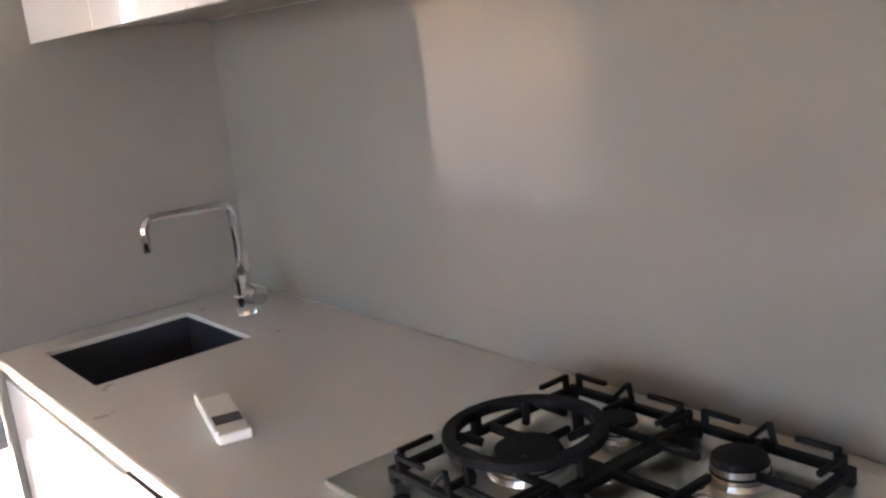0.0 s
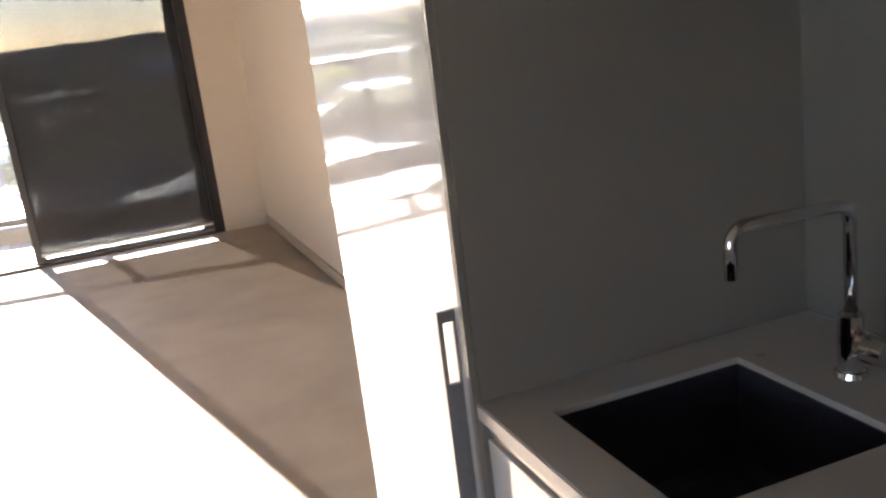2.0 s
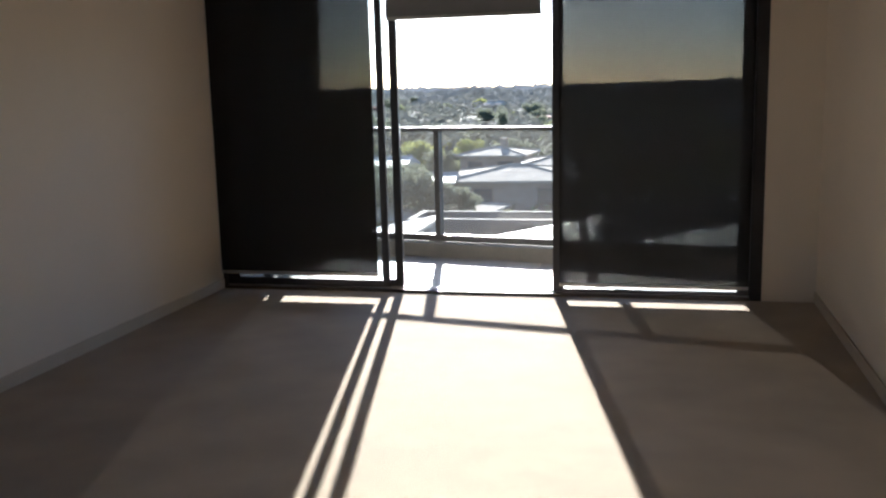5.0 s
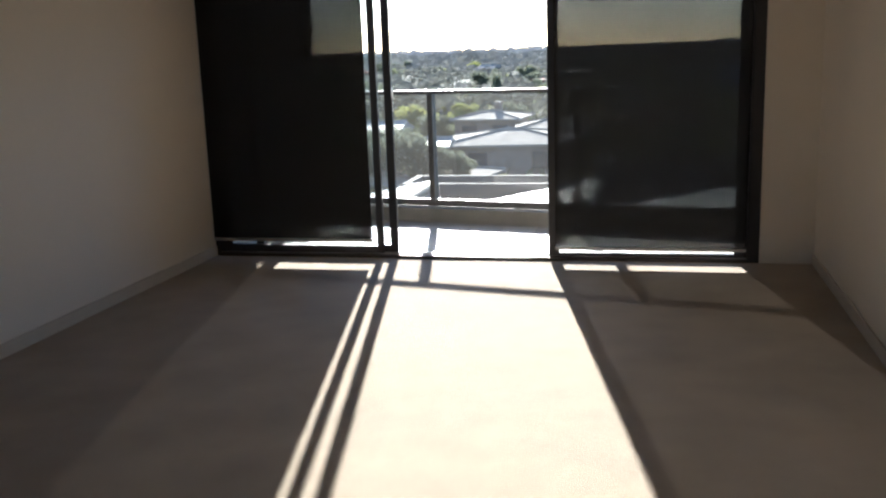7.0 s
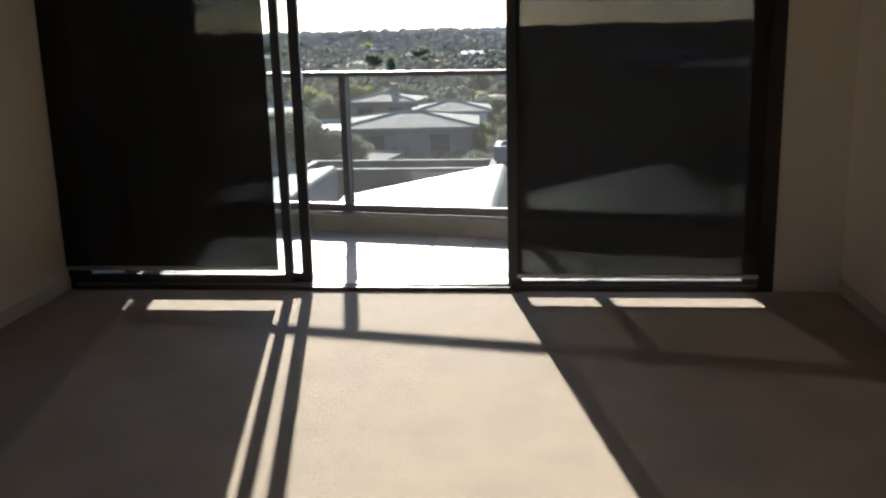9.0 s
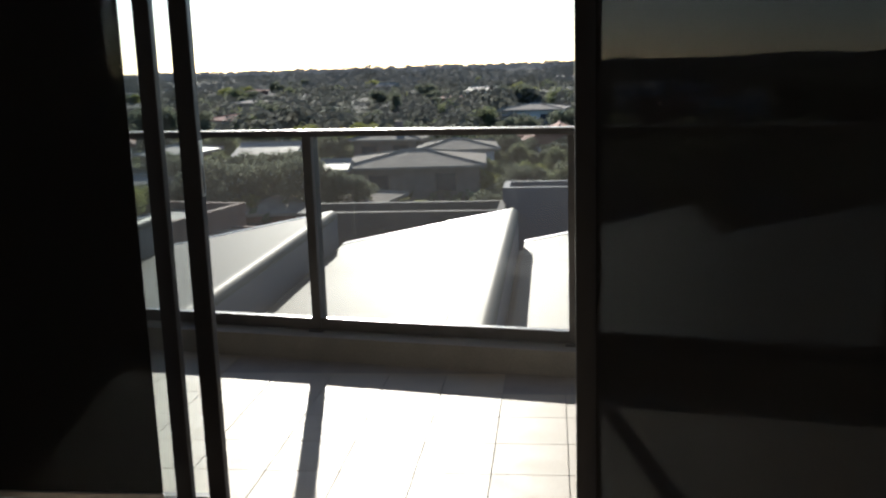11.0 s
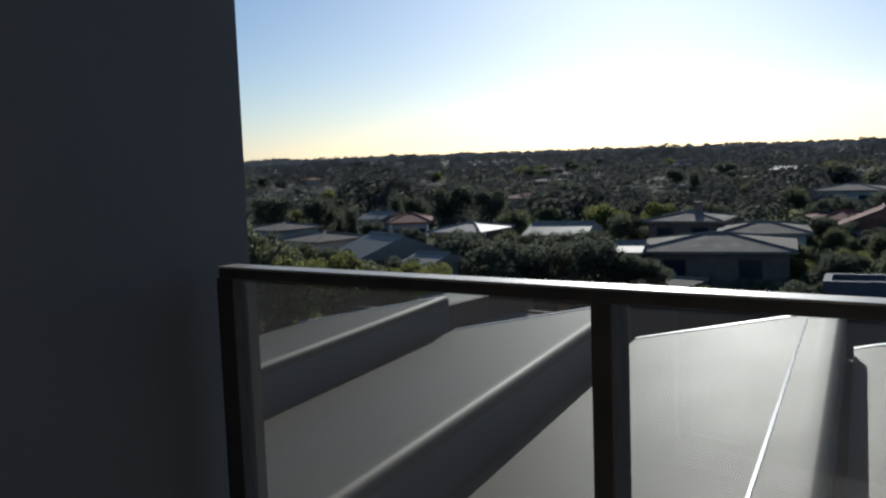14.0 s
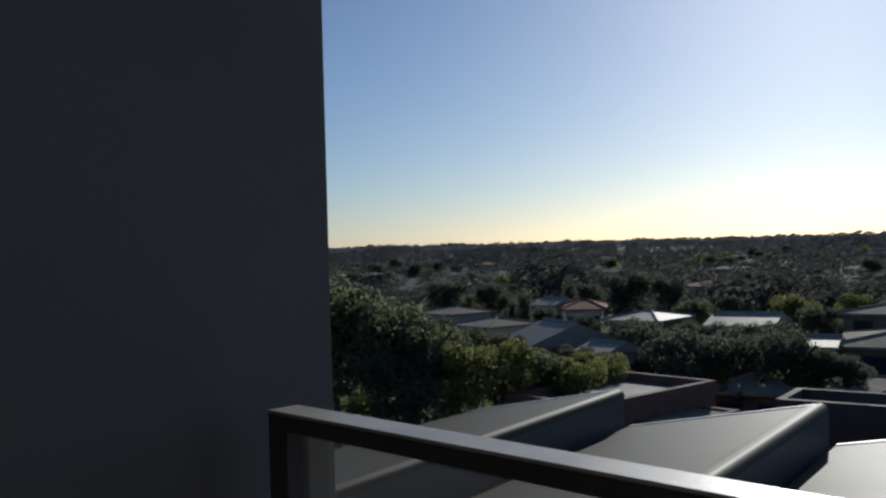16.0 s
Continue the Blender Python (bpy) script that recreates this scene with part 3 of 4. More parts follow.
def trivet(y0, y1):
    """Cast grate: a frame on feet, raised hooked fingers at the corners, pointed stops and cross fingers."""
    bm = bmesh.new()
    zt, h, b = 0.938, 0.013, 0.013
    x0, x1 = 2.995, 3.378
    xm, ym = (x0 + x1) / 2, (y0 + y1) / 2
    for x in (x0, x1):
        box(bm, x - b / 2, x + b / 2, y0, y1, zt - h, zt, 0.002)
    for y in (y0, y1):
        box(bm, x0, x1, y - b / 2, y + b / 2, zt - h, zt, 0.002)
    box(bm, xm - b / 2, xm + b / 2, y0, y1, zt - h, zt, 0.002)
    for x in (x0, x1):
        for y in (y0, y1):
            box(bm, x - 0.007, x + 0.007, y - 0.007, y + 0.007, 0.912, zt, 0.002)
            s, q = (1 if y == y0 else -1), (1 if x == x0 else -1)
            for dx, dy in ((0, s), (q, 0)):      # an upright pin and a bar that runs inward from its top
                px, py = x + 0.016 * dx, y + 0.016 * dy
                box(bm, px - 0.0045, px + 0.0045, py - 0.0045, py + 0.0045, zt - 0.002, zt + 0.024, 0.0015)
                ex, ey = px + 0.056 * dx, py + 0.056 * dy
                box(bm, min(px, ex) - 0.004, max(px, ex) + 0.004, min(py, ey) - 0.004, max(py, ey) + 0.004, zt + 0.016, zt + 0.024, 0.0015)
    for xa, xb in ((x0, xm), (xm, x1)):
        cx = (xa + xb) / 2
        for d in (1, -1):
            ex = xb if d > 0 else xa
            a, c = sorted((cx + d * 0.04, ex))
            box(bm, a, c, ym - 0.0045, ym + 0.0045, zt - 0.004, zt + 0.008, 0.002)
            ey = y1 if d > 0 else y0
            a, c = sorted((ym + d * 0.045, ey))
            box(bm, cx - 0.0045, cx + 0.0045, a, c, zt - 0.004, zt + 0.008, 0.002)
    for x in (x0, x1):  # open pointed stops at the middle of the long sides
        tube(bm, [(x, ym - 0.012, zt - 0.003), (x, ym - 0.004, zt + 0.032)], 0.005, 8)
        tube(bm, [(x, ym + 0.030, zt - 0.003), (x, ym - 0.003, zt + 0.030)], 0.004, 8)
    return part("trivet", bm, M_iron, hob, "matt black cast-iron trivet")


trivet(-7.966, -7.726)
trivet(-7.713, -7.473)
WX, WY, WZ = 3.146, -7.599, 0.967
bm = bmesh.new()
ring(bm, (WX, WY, WZ), 0.111, 0.02, 0.014, 48)
wok = part("wok_ring", bm, M_iron, hob, "round cast-iron wok support")
for k in range(4):
    a = math.pi / 4 + math.pi / 2 * k
    c, d = math.cos(a), math.sin(a)
    bm = bmesh.new()
    tube(bm, [(WX + 0.111 * c, WY + 0.111 * d, WZ + 0.006), (WX + 0.09 * c, WY + 0.09 * d, WZ + 0.003), (WX + 0.062 * c, WY + 0.062 * d, WZ - 0.008)], 0.007, 8)
    part("prong", bm, M_iron, wok)
    bm = bmesh.new()
    a += math.pi / 4
    px, py = WX + 0.111 * math.cos(a), WY + 0.111 * math.sin(a)
    box(bm, px - 0.007, px + 0.007, py - 0.007, py + 0.007, 0.934, WZ + 0.004, 0.002)
    part("foot", bm, M_iron, wok)
for k in range(4):
    bm = bmesh.new()
    y = HY0 + 0.12 + 0.12 * k
    cyl(bm, (HX0 + 0.028, y, 0.912), (HX0 + 0.028, y, 0.926), 0.014, 0.013, 20)
    part("knob", bm, M_iron, hob)

# small white packet on the bench
pk = thing("plastic_box", "small white plastic box with a dark label on the bench", "box")
PM = pose(2.945, -7.005, 0.90, 0, 0, -15)
bm = bmesh.new()
box(bm, -0.03, 0.03, -0.105, 0.105, 0.0, 0.02, 0.006, m=PM)
part("case", bm, M_plastic, pk)
bm = bmesh.new()
box(bm, -0.033, -0.026, -0.10, 0.125, 0.004, 0.027, 0.002, m=PM)
part("side_strip", bm, M_plastic, pk, "raised white edge strip")
bm = bmesh.new()
box(bm, -0.024, 0.026, -0.055, -0.012, 0.0195, 0.0215, 0.0008, m=PM)
part("label", bm, M_label, pk, "dark grey label")

# ---- roofs below the balcony ----
GZ = -9.6
hall = thing("warehouse", "low building with saw-tooth zinc metal roofs", "building")
RY0, RY1, ZR, ZV = 12.6, 32.8, -3.98, -5.25
ridges = [-21.0, -13.95, -6.9, 0.18, 6.97, 14.0, 21.0]
for i, (xa, xb) in enumerate(zip(ridges, ridges[1:])):
    yn = RY0 if xb > -6 else RY0 - 0.95      # the western bays reach further south
    xv = xa + 0.42               # foot of the riser that drops from the ridge before
    bm = bmesh.new()
    v = [bm.verts.new(p) for p in ((xv, yn, ZV), (xb, yn, ZR), (xb, RY1, ZR), (xv, RY1, ZV), (xv, yn, ZV - 0.15), (xb, yn, ZR - 0.15), (xb, RY1, ZR - 0.15), (xv, RY1, ZV - 0.15))]
    for q in ((0, 1, 2, 3), (7, 6, 5, 4), (0, 4, 5, 1), (1, 5, 6, 2), (2, 6, 7, 3), (3, 7, 4, 0)):
        bm.faces.new([v[k] for k in q])
    rf = part("roof", bm, M_roof, hall, "ribbed zinc roof slope")
    bm = bmesh.new()             # rounded ridge roll and the riser
    n = 8
    prof = [(xb - 0.5, ZR - 0.085)] + [(xb - 0.05 + 0.27 * math.sin(a), ZR - 0.24 + 0.27 * math.cos(a)) for a in [math.pi / 2 * k / n for k in range(n + 1)]]
    va = [[bm.verts.new((x, y, z)) for x, z in prof] for y in (yn - 0.02, RY1 + 0.02)]
    for k in range(len(prof) - 1):
        bm.faces.new((va[0][k], va[0][k + 1], va[1][k + 1], va[1][k]))
    part("ridge_roll", bm, M_roof, rf, "rounded ridge capping", smooth=True)
    bm = bmesh.new()
    box(bm, xb + 0.05, xb + 0.2, yn, RY1, ZV - 0.3, ZR - 0.22)
    part("riser", bm, M_shade, rf, "steep riser below the ridge, shade put into its grey")
    bm = bmesh.new()             # pale barge along the far end
    L = math.hypot(xb - xv, ZR - ZV)
    M = Matrix.Translation((xv, RY1, ZV)) @ Matrix.Rotation(-math.atan2(ZR - ZV, xb - xv), 4, "Y")
    box(bm, 0, L, -0.16, 0.06, 0.0, 0.03, m=M)
    part("barge", bm, M_cap, rf, "white edge flashing")
    if xb in (0.18, 6.97):       # pale line laid along the slope
        xl = -0.78 if xb < 1 else 5.88
        zl = ZV + (ZR - ZV) * (xl - xv) / (xb - xv)
        bm = bmesh.new()
        box(bm, xl - 0.032, xl + 0.032, RY0 if xb < 1 else 14.2, RY1 - 0.1, zl, zl + 0.03, 0.0)
        part("flashing_line", bm, M_cap, rf)
slab("wall", M_parapet, hall, -21, 21, RY0 + 0.3, RY1 - 0.3, GZ, ZV - 0.3)
lv = thing("louvre_screen", "white slatted plant screen on the roof", "louvre screen")
for k in range(9):
    bm = bmesh.new()
    box(bm, -2.4, 2.4, -0.032, 0.032, -0.008, 0.008, m=pose(4.95, 11.9, -4.05 + 0.098 * k, 35, 0, 0))
    part("slat", bm, M_slat, lv)
for xx in (2.6, 7.3):
    slab("post", M_white, lv, xx - 0.03, xx + 0.03, 11.93, 11.99, -4.12, -3.14)
slab("top_bar", M_cap, lv, 2.55, 7.35, 11.86, 11.96, -3.18, -3.12)
slab("backing", M_parapet, lv, 2.6, 7.3, 12.02, 12.05, -4.12, -3.2, label="dark panel behind the slats")
fl = thing("flat_roof_annexe", "low annexe with a beige flat roof", "building")
slab("roof", M_flat, fl, -6.6, 21, 6.5, RY0 - 0.05, -4.36, -4.12)
slab("roof", M_flat, fl, -21, -6.605, 6.5, RY0 - 1.0, -4.36, -4.12)
slab("wall", M_parapet, fl, -6.6, 20.8, 6.7, RY0 - 0.1, GZ, -4.36)
slab("wall", M_parapet, fl, -20.8, -6.605, 6.7, RY0 - 1.05, GZ, -4.36)


# ---- suburb ----
def polar(az, d, eye=(1.37, -1.36)):
    return eye[0] + d * math.sin(radians(az)), eye[1] + d * math.cos(radians(az))


def block(name, az, d, wx, wy, top, walls, roof, label, turn=0.0, parapet=0.35, wins=0):
    """A flat-roofed building seen from above."""
    x, y = polar(az, d)
    t = thing(name, label, "building", at=(x, y, GZ))
    t.rotation_euler = (0, 0, radians(turn))
    h = top - GZ
    slab("wall", walls, t, -wx / 2, wx / 2, -wy / 2, wy / 2, 0, h)
    slab("roof", roof, t, -wx / 2 + 0.3, wx / 2 - 0.3, -wy / 2 + 0.3, wy / 2 - 0.3, h, h + 0.06)
    for dd in ((-wx / 2 - .05, wx / 2 + .05, -wy / 2 - .05, -wy / 2 + .28), (-wx / 2 - .05, wx / 2 + .05, wy / 2 - .28, wy / 2 + .05), (-wx / 2 - .05, -wx / 2 + .28, -wy / 2 + .28, wy / 2 - .28), (wx / 2 - .28, wx / 2 + .05, -wy / 2 + .28, wy / 2 - .28)):
        slab("parapet", walls, t, *dd, h + 0.002, h + parapet)
    rows = max(1, int(h // 3)) if wins else 0
    for r in range(rows):
        for k in range(wins):
            cx = -wx / 2 + wx * (k + 0.5) / wins
            z0 = h - 2.6 - 3.0 * r
            wdt = wx / wins * 0.6
            wf = slab("window", M_white, t, cx - wdt / 2 - .1, cx + wdt / 2 + .1, -wy / 2 - .08, -wy / 2 + .02, z0 - .1, z0 + 1.7)
            slab("pane", M_win, wf, cx - wdt / 2, cx + wdt / 2, -wy / 2 - .1, -wy / 2 - .06, z0, z0 + 1.6)
    return t


def house(az, d, wx, wy, eaves, ridge, walls, roof, label, turn=0.0, gable=False, chimney=False):
    """A single-storey house with a hipped or gabled roof."""
    x, y = polar(az, d)
    t = thing("house", label, "house", "suburban houses", at=(x, y, GZ))
    t.rotation_euler = (0, 0, radians(turn))
    e, r = eaves - GZ, ridge - GZ
    if not gable:                # low-pitched hips
        e = max(e, r - 0.17 * (wy / 2 + 0.55))
    slab("wall", walls, t, -wx / 2, wx / 2, -wy / 2, wy / 2, 0, e)
    o = 0.55
    bm = bmesh.new()
    a, b = wx / 2 + o, wy / 2 + o
    k = a if gable else max(0.3, a - b)
    lo = [bm.verts.new(p) for p in ((-a, -b, e), (a, -b, e), (a, b, e), (-a, b, e))]
    ll = [bm.verts.new((v.co.x, v.co.y, e - 0.18)) for v in lo]
    p, q = bm.verts.new((-k, 0, r)), bm.verts.new((k, 0, r))
    bm.faces.new((lo[0], lo[1], q, p)); bm.faces.new((lo[2], lo[3], p, q)); bm.faces.new((lo[1], lo[2], q)); bm.faces.new((lo[3], lo[0], p))
    for i in range(4):
        bm.faces.new((lo[i], ll[i], ll[(i + 1) % 4], lo[(i + 1) % 4]))
    bm.faces.new(ll)
    rf = part("roof", bm, roof, t)
    bm = bmesh.new()
    tube(bm, [(-k, 0, r + 0.02), (k, 0, r + 0.02)], 0.13, 6)
    if not gable:
        for s in (-1, 1):
            for ss in (-1, 1):
                tube(bm, [(s * k, 0, r + 0.02), (s * a, ss * b, e + 0.02)], 0.1, 6)
    part("ridge_cap", bm, roof, rf)
    if chimney:
        slab("chimney", walls, rf, k * 0.4, k * 0.4 + 0.7, 0.6, 1.3, r - 1.0, r + 0.9)
    n = max(2, int(wx // 3.5))
    for i in range(n):
        cx = -wx / 2 + wx * (i + 0.5) / n
        wf = slab("window", M_white if walls is M_white else M_parapet, t, cx - .8, cx + .8, -wy / 2 - .07, -wy / 2 + .02, e - 2.0, e - 0.6)
        slab("pane", M_win, wf, cx - .7, cx + .7, -wy / 2 - .09, -wy / 2 - .05, e - 1.9, e - 0.7)
    return t


# white render seen against the sun; its bluish shade is in the colour
M_bluewall_shade = material("white_render_blue_shade", (0.34, 0.38, 0.44), 0.7, var=0.08, scale=0.6)
block("flat_building", -9.0, 44, 9.8, 3.3, -6.1, M_parapet, M_olive, "low brown building with a parapet behind the metal roofs", 0, 0.9)
block("flat_building", 1.85, 45.5, 7.0, 2.6, -5.2, M_slate, M_slate, "dark blue-grey building behind the metal roofs", 0, 0.75)
block("flat_building", -24.6, 47, 5.2, 9, -5.75, M_brick, M_olive, "brick building with an old olive metal roof", -14, 0.45)
block("shed", -21.2, 46, 3.6, 5, -6.5, M_brick, M_grey, "low brick shed with a grey roof", -12, 0.15)
house(-8.2, 75, 10.4, 9, -6.3, -5.1, M_brown, M_grey, "brown brick house with a pale grey hipped roof", 4)
house(-9.6, 93, 6.4, 6, -5.6, -4.65, M_brown, M_grey, "brick house with a pale grey roof and chimney", -5, False, True)
house(-5.6, 86, 6.5, 7, -6.1, -5.1, M_white, M_grey, "pale house with a grey hipped roof", 6)
house(-16.6, 61, 4.6, 6, -7.8, -6.6, M_brick, M_grey, "red brick house with a grey hipped roof", 8)
house(-26.2, 102, 3.6, 7, -5.7, -4.55, M_white, M_terra, "white house with a sunlit terracotta roof", 24)
house(-27.9, 107, 2.4, 4, -5.2, -4.55, M_white, M_pale, "small outbuilding with a shiny metal roof", -10, True)
house(-22.5, 88, 4.4, 6, -5.6, -4.75, M_brown, M_pale, "brick house with a low pale metal roof", -6)
house(-17.0, 85, 4.6, 6, -5.6, -4.8, M_brown, M_pale, "brick house with a pale metal roof", 3, True)
house(-27.6, 76, 4.6, 7, -6.1, -4.6, M_brown, M_pale, "brown brick house with a pale gabled roof", -35, True)
house(-24.8, 64, 1.8, 3, -5.5, -5.0, M_white, M_pale, "small outbuilding with a shiny metal roof", -15, True)
house(-13.4, 72, 2.0, 4, -5.9, -5.4, M_white, M_pale, "small outbuilding with a shiny metal roof", 5, True)
house(-31.4, 83, 4.0, 5, -5.3, -4.75, M_white, M_grey, "pale house with a grey hipped roof", -20)
house(-33.8, 112, 5, 6, -6.2, -5.6, M_white, M_grey, "pale house with a grey hipped roof", -20)
house(-19.6, 70, 5.0, 6, -7.2, -6.2, M_brick, M_terra, "brick house with a dull red tile roof", 14)
house(-12.2, 62, 4.4, 6, -7.6, -6.6, M_brick, M_grey, "brick house with a grey hipped roof", -10)
house(0.7, 101, 4.8, 8, -6.7, -4.9, M_white, M_terra, "house with a red tile gabled roof", 90, True)
house(-1.2, 108, 6, 7, -7.0, -5.7, M_brick, M_terra, "house with a red tile hipped roof", 12)
block("apartment_building", 5.3, 182, 7.0, 8, -4.0, M_white, M_white, "white apartment building among trees", 10, 0.5, 4)
block("apartment_building", 6.6, 190, 4.2, 9, -2.9, M_white, M_white, "tall white apartment block with dark windows", 4, 0.5, 2)
block("apartment_building", 8.3, 184, 6.4, 9, -3.6, M_bluewall_shade, M_white, "apartment building among trees, bluish shade put into its walls", 10, 0.5, 4)
block("apartment_building", 11.9, 122, 3.6, 8, -4.2, M_white, M_white, "narrow white apartment building with balconies", -14, 0.4, 2)
block("apartment_building", 9.9, 150, 6.5, 8, -4.9, M_white, M_grey, "white apartment building with dark windows", 12, 0.4, 3)
block("apartment_building", 13.2, 165, 9, 8, -4.4, M_white, M_grey, "white apartment building with dark windows", 4, 0.4, 4)
block("distant_building", -35.6, 400, 13, 9, -4.3, M_white, M_grey, "distant pale building below the hills", 8, 0.4, 4)
block("shed", 12.9, 58, 4.0, 5, -7.0, M_slate, M_pale, "small shed with a pale metal roof", 5, 0.1)

rng = random.Random(7)
for k in range(26):
    az = rng.uniform(-46, 22)
    d = rng.uniform(125, 420)
    s = rng.uniform(6, 10)
    w, rmat, lab = rng.choice([(M_white, M_terra, "distant pale house with a terracotta roof"), (M_brown, M_grey, "distant brick house with a grey roof"), (M_white, M_pale, "distant pale house with a metal roof"), (M_brick, M_terra, "distant brick house with a tiled roof"), (M_white, M_grey, "distant pale house with a grey roof")])
    e = -6.5 + d * 0.0042 + rng.uniform(-0.4, 0.5)
    house(az, d, s, s * rng.uniform(0.6, 0.9), e, e + rng.uniform(0.9, 1.4), w, rmat, lab, rng.uniform(-40, 40), rng.random() < 0.35)


# ---- ground, hills ----
def ground_z(d):
    """The suburb lies in a shallow bowl that rises to the hills."""
    if d < 60:
        return GZ
    return GZ + 9.2 * min(1, (d - 60) / 1900) ** 1.15


bm = bmesh.new()
NA = 160
radii = [0, 8, 25, 60, 110, 180, 280, 420, 620, 900, 1300, 1800, 2300, 2800, 3400, 4400]
prev = None
for r in radii:
    row = []
    for k in range(NA):
        a = 2 * math.pi * k / NA
        p = Vector((r * math.sin(a), r * math.cos(a), 0))
        z = ground_z(r) + (0.004 * r * noise.noise(p * 0.0016) if r > 150 else 0)
        if r > 2400:
            z = GZ + 9.2 + (r - 1960) * 0.0035 + 14 * noise.noise(p * 0.0009) + 5 * noise.noise(p * 0.006)
        if r > 4000:
            z = -60
        row.append(bm.verts.new((p.x, p.y, z)))
    if prev:
        for k in range(NA):
            bm.faces.new((prev[k], prev[(k + 1) % NA], row[(k + 1) % NA], row[k]))
    prev = row
bmesh.ops.remove_doubles(bm, verts=bm.verts, dist=0.001)
g = part("ground", bm, M_ground, None, smooth=True)
tagged(g, "suburban ground rising to low wooded hills", "ground", kind="structure")


# ---- trees ----
def crown_mesh(name, seed, mat, n, lobes, sx, sz, leafsize):
    """Leaf clumps on several lobes of an uneven crown, about one unit in radius."""
    rg = random.Random(seed)
    cs = []
    for k in range(lobes):
        a = rg.uniform(0, 2 * math.pi)
        rr = rg.uniform(0.15, 0.62)
        cs.append((Vector((rr * math.cos(a) * sx, rr * math.sin(a) * sx, rg.uniform(-0.55, 0.65) * sz)), rg.uniform(0.2, 0.42)))
    vs, fs = [], []
    for k in range(n):
        c, r = cs[rg.randrange(lobes)]
        u = Vector((rg.gauss(0, 1), rg.gauss(0, 1), rg.gauss(0, 1))).normalized()
        p = c + Vector((u.x * r, u.y * r, u.z * r * (0.8 if sz < 1.5 else 1.6))) * rg.uniform(0.65, 1.08)
        nrm = (u + Vector((rg.uniform(-.8, .8), rg.uniform(-.8, .8), rg.uniform(-.4, .9)))).normalized()
        t1 = nrm.orthogonal().normalized()
        t2 = nrm.cross(t1)
        a = rg.uniform(0, 6.28)
        t1, t2 = t1 * math.cos(a) + t2 * math.sin(a), t2 * math.cos(a) - t1 * math.sin(a)
        s = leafsize * rg.uniform(0.6, 1.4)
        i = len(vs)
        vs += [p - t1 * s, p + t2 * s * 0.55 + nrm * s * 0.2, p + t1 * s, p - t2 * s * 0.55 + nrm * s * 0.2]
        fs.append((i, i + 1, i + 2, i + 3))
    me = bpy.data.meshes.new(name)
    me.from_pydata(vs, [], fs)
    me.materials.append(mat)
    return me


crowns = [crown_mesh("crown", 1, M_leaf[0], 6500, 26, 1.05, 0.95, 0.042), crown_mesh("crown", 2, M_leaf[1], 6500, 24, 1.05, 0.9, 0.042), crown_mesh("crown", 3, M_leaf[2], 6000, 20, 1.05, 0.85, 0.042), crown_mesh("crown", 4, M_leaf[0], 4000, 12, 0.35, 2.0, 0.045)]


def trunk_mesh():
    bm = bmesh.new()
    tube(bm, [(0, 0, -3.2), (0.03, 0.01, -1.5), (0.0, 0.03, -0.4), (0.04, 0, 0.4)], 0.07, 8)
    rg = random.Random(5)
    for k in range(6):
        a = k * 1.05 + rg.uniform(-.3, .3)
        z = rg.uniform(-0.9, 0.0)
        tube(bm, [(0, 0, z), (0.25 * math.cos(a), 0.25 * math.sin(a), z + 0.25), (0.55 * math.cos(a), 0.55 * math.sin(a), z + 0.6)], 0.028, 6)
    for v in bm.verts:
        f = max(0.35, 1 - (v.co.z + 3.2) / 6)
        v.co.x *= f if abs(v.co.x) < 0.12 else 1
        v.co.y *= f if abs(v.co.y) < 0.12 else 1
    return mesh_of("trunk", bm, M_trunk)


TRUNK = trunk_mesh()
LABELS = ["dark green leafy tree among houses", "mid green leafy tree among houses", "yellow-green leafy tree among houses", "tall narrow dark cypress tree"]


def tree(az, tan, d, r, kind, squash=1.0):
    x, y = polar(az, d)
    z = 1.45 + d * tan
    t = thing("tree", LABELS[kind], "tree", "suburban trees", at=(x, y, z))
    t.scale = (r, r, r * squash)
    t.rotation_euler = (0, 0, rng.uniform(0, 6.28))
    for nm, me in (("trunk", TRUNK), ("crown", crowns[kind])):
        o = new(nm, me)
        o.parent = t
    return t


# azimuth, slope of sight, distance, radius and kind of each tree that stands out
for row in ((-37.6, -.100, 46, 3.0, 1), (-35.2, -.115, 45, 2.6, 1), (-33.3, -.135, 44, 2.2, 2), (-40.5, -.090, 48, 4.0, 1), (-36.4, -.150, 43, 2.6, 0),
            (-30.8, -.132, 46, 2.2, 2), (-28.6, -.137, 48, 2.0, 1), (-26.8, -.143, 48, 1.8, 2), (-25.6, -.137, 52, 1.9, 2), (-20.4, -.135, 60, 3.2, 0),
            (-18.3, -.130, 62, 3.0, 0), (-14.8, -.127, 60, 2.8, 0), (-23.0, -.112, 68, 2.2, 0), (-4.2, -.132, 74, 2.2, 2), (1.7, -.126, 66, 2.2, 1),
            (4.5, -.128, 64, 2.0, 1), (9.6, -.125, 62, 2.6, 0), (12.0, -.120, 64, 3.0, 0), (13.6, -.100, 74, 3.4, 0)):
    tree(*row)
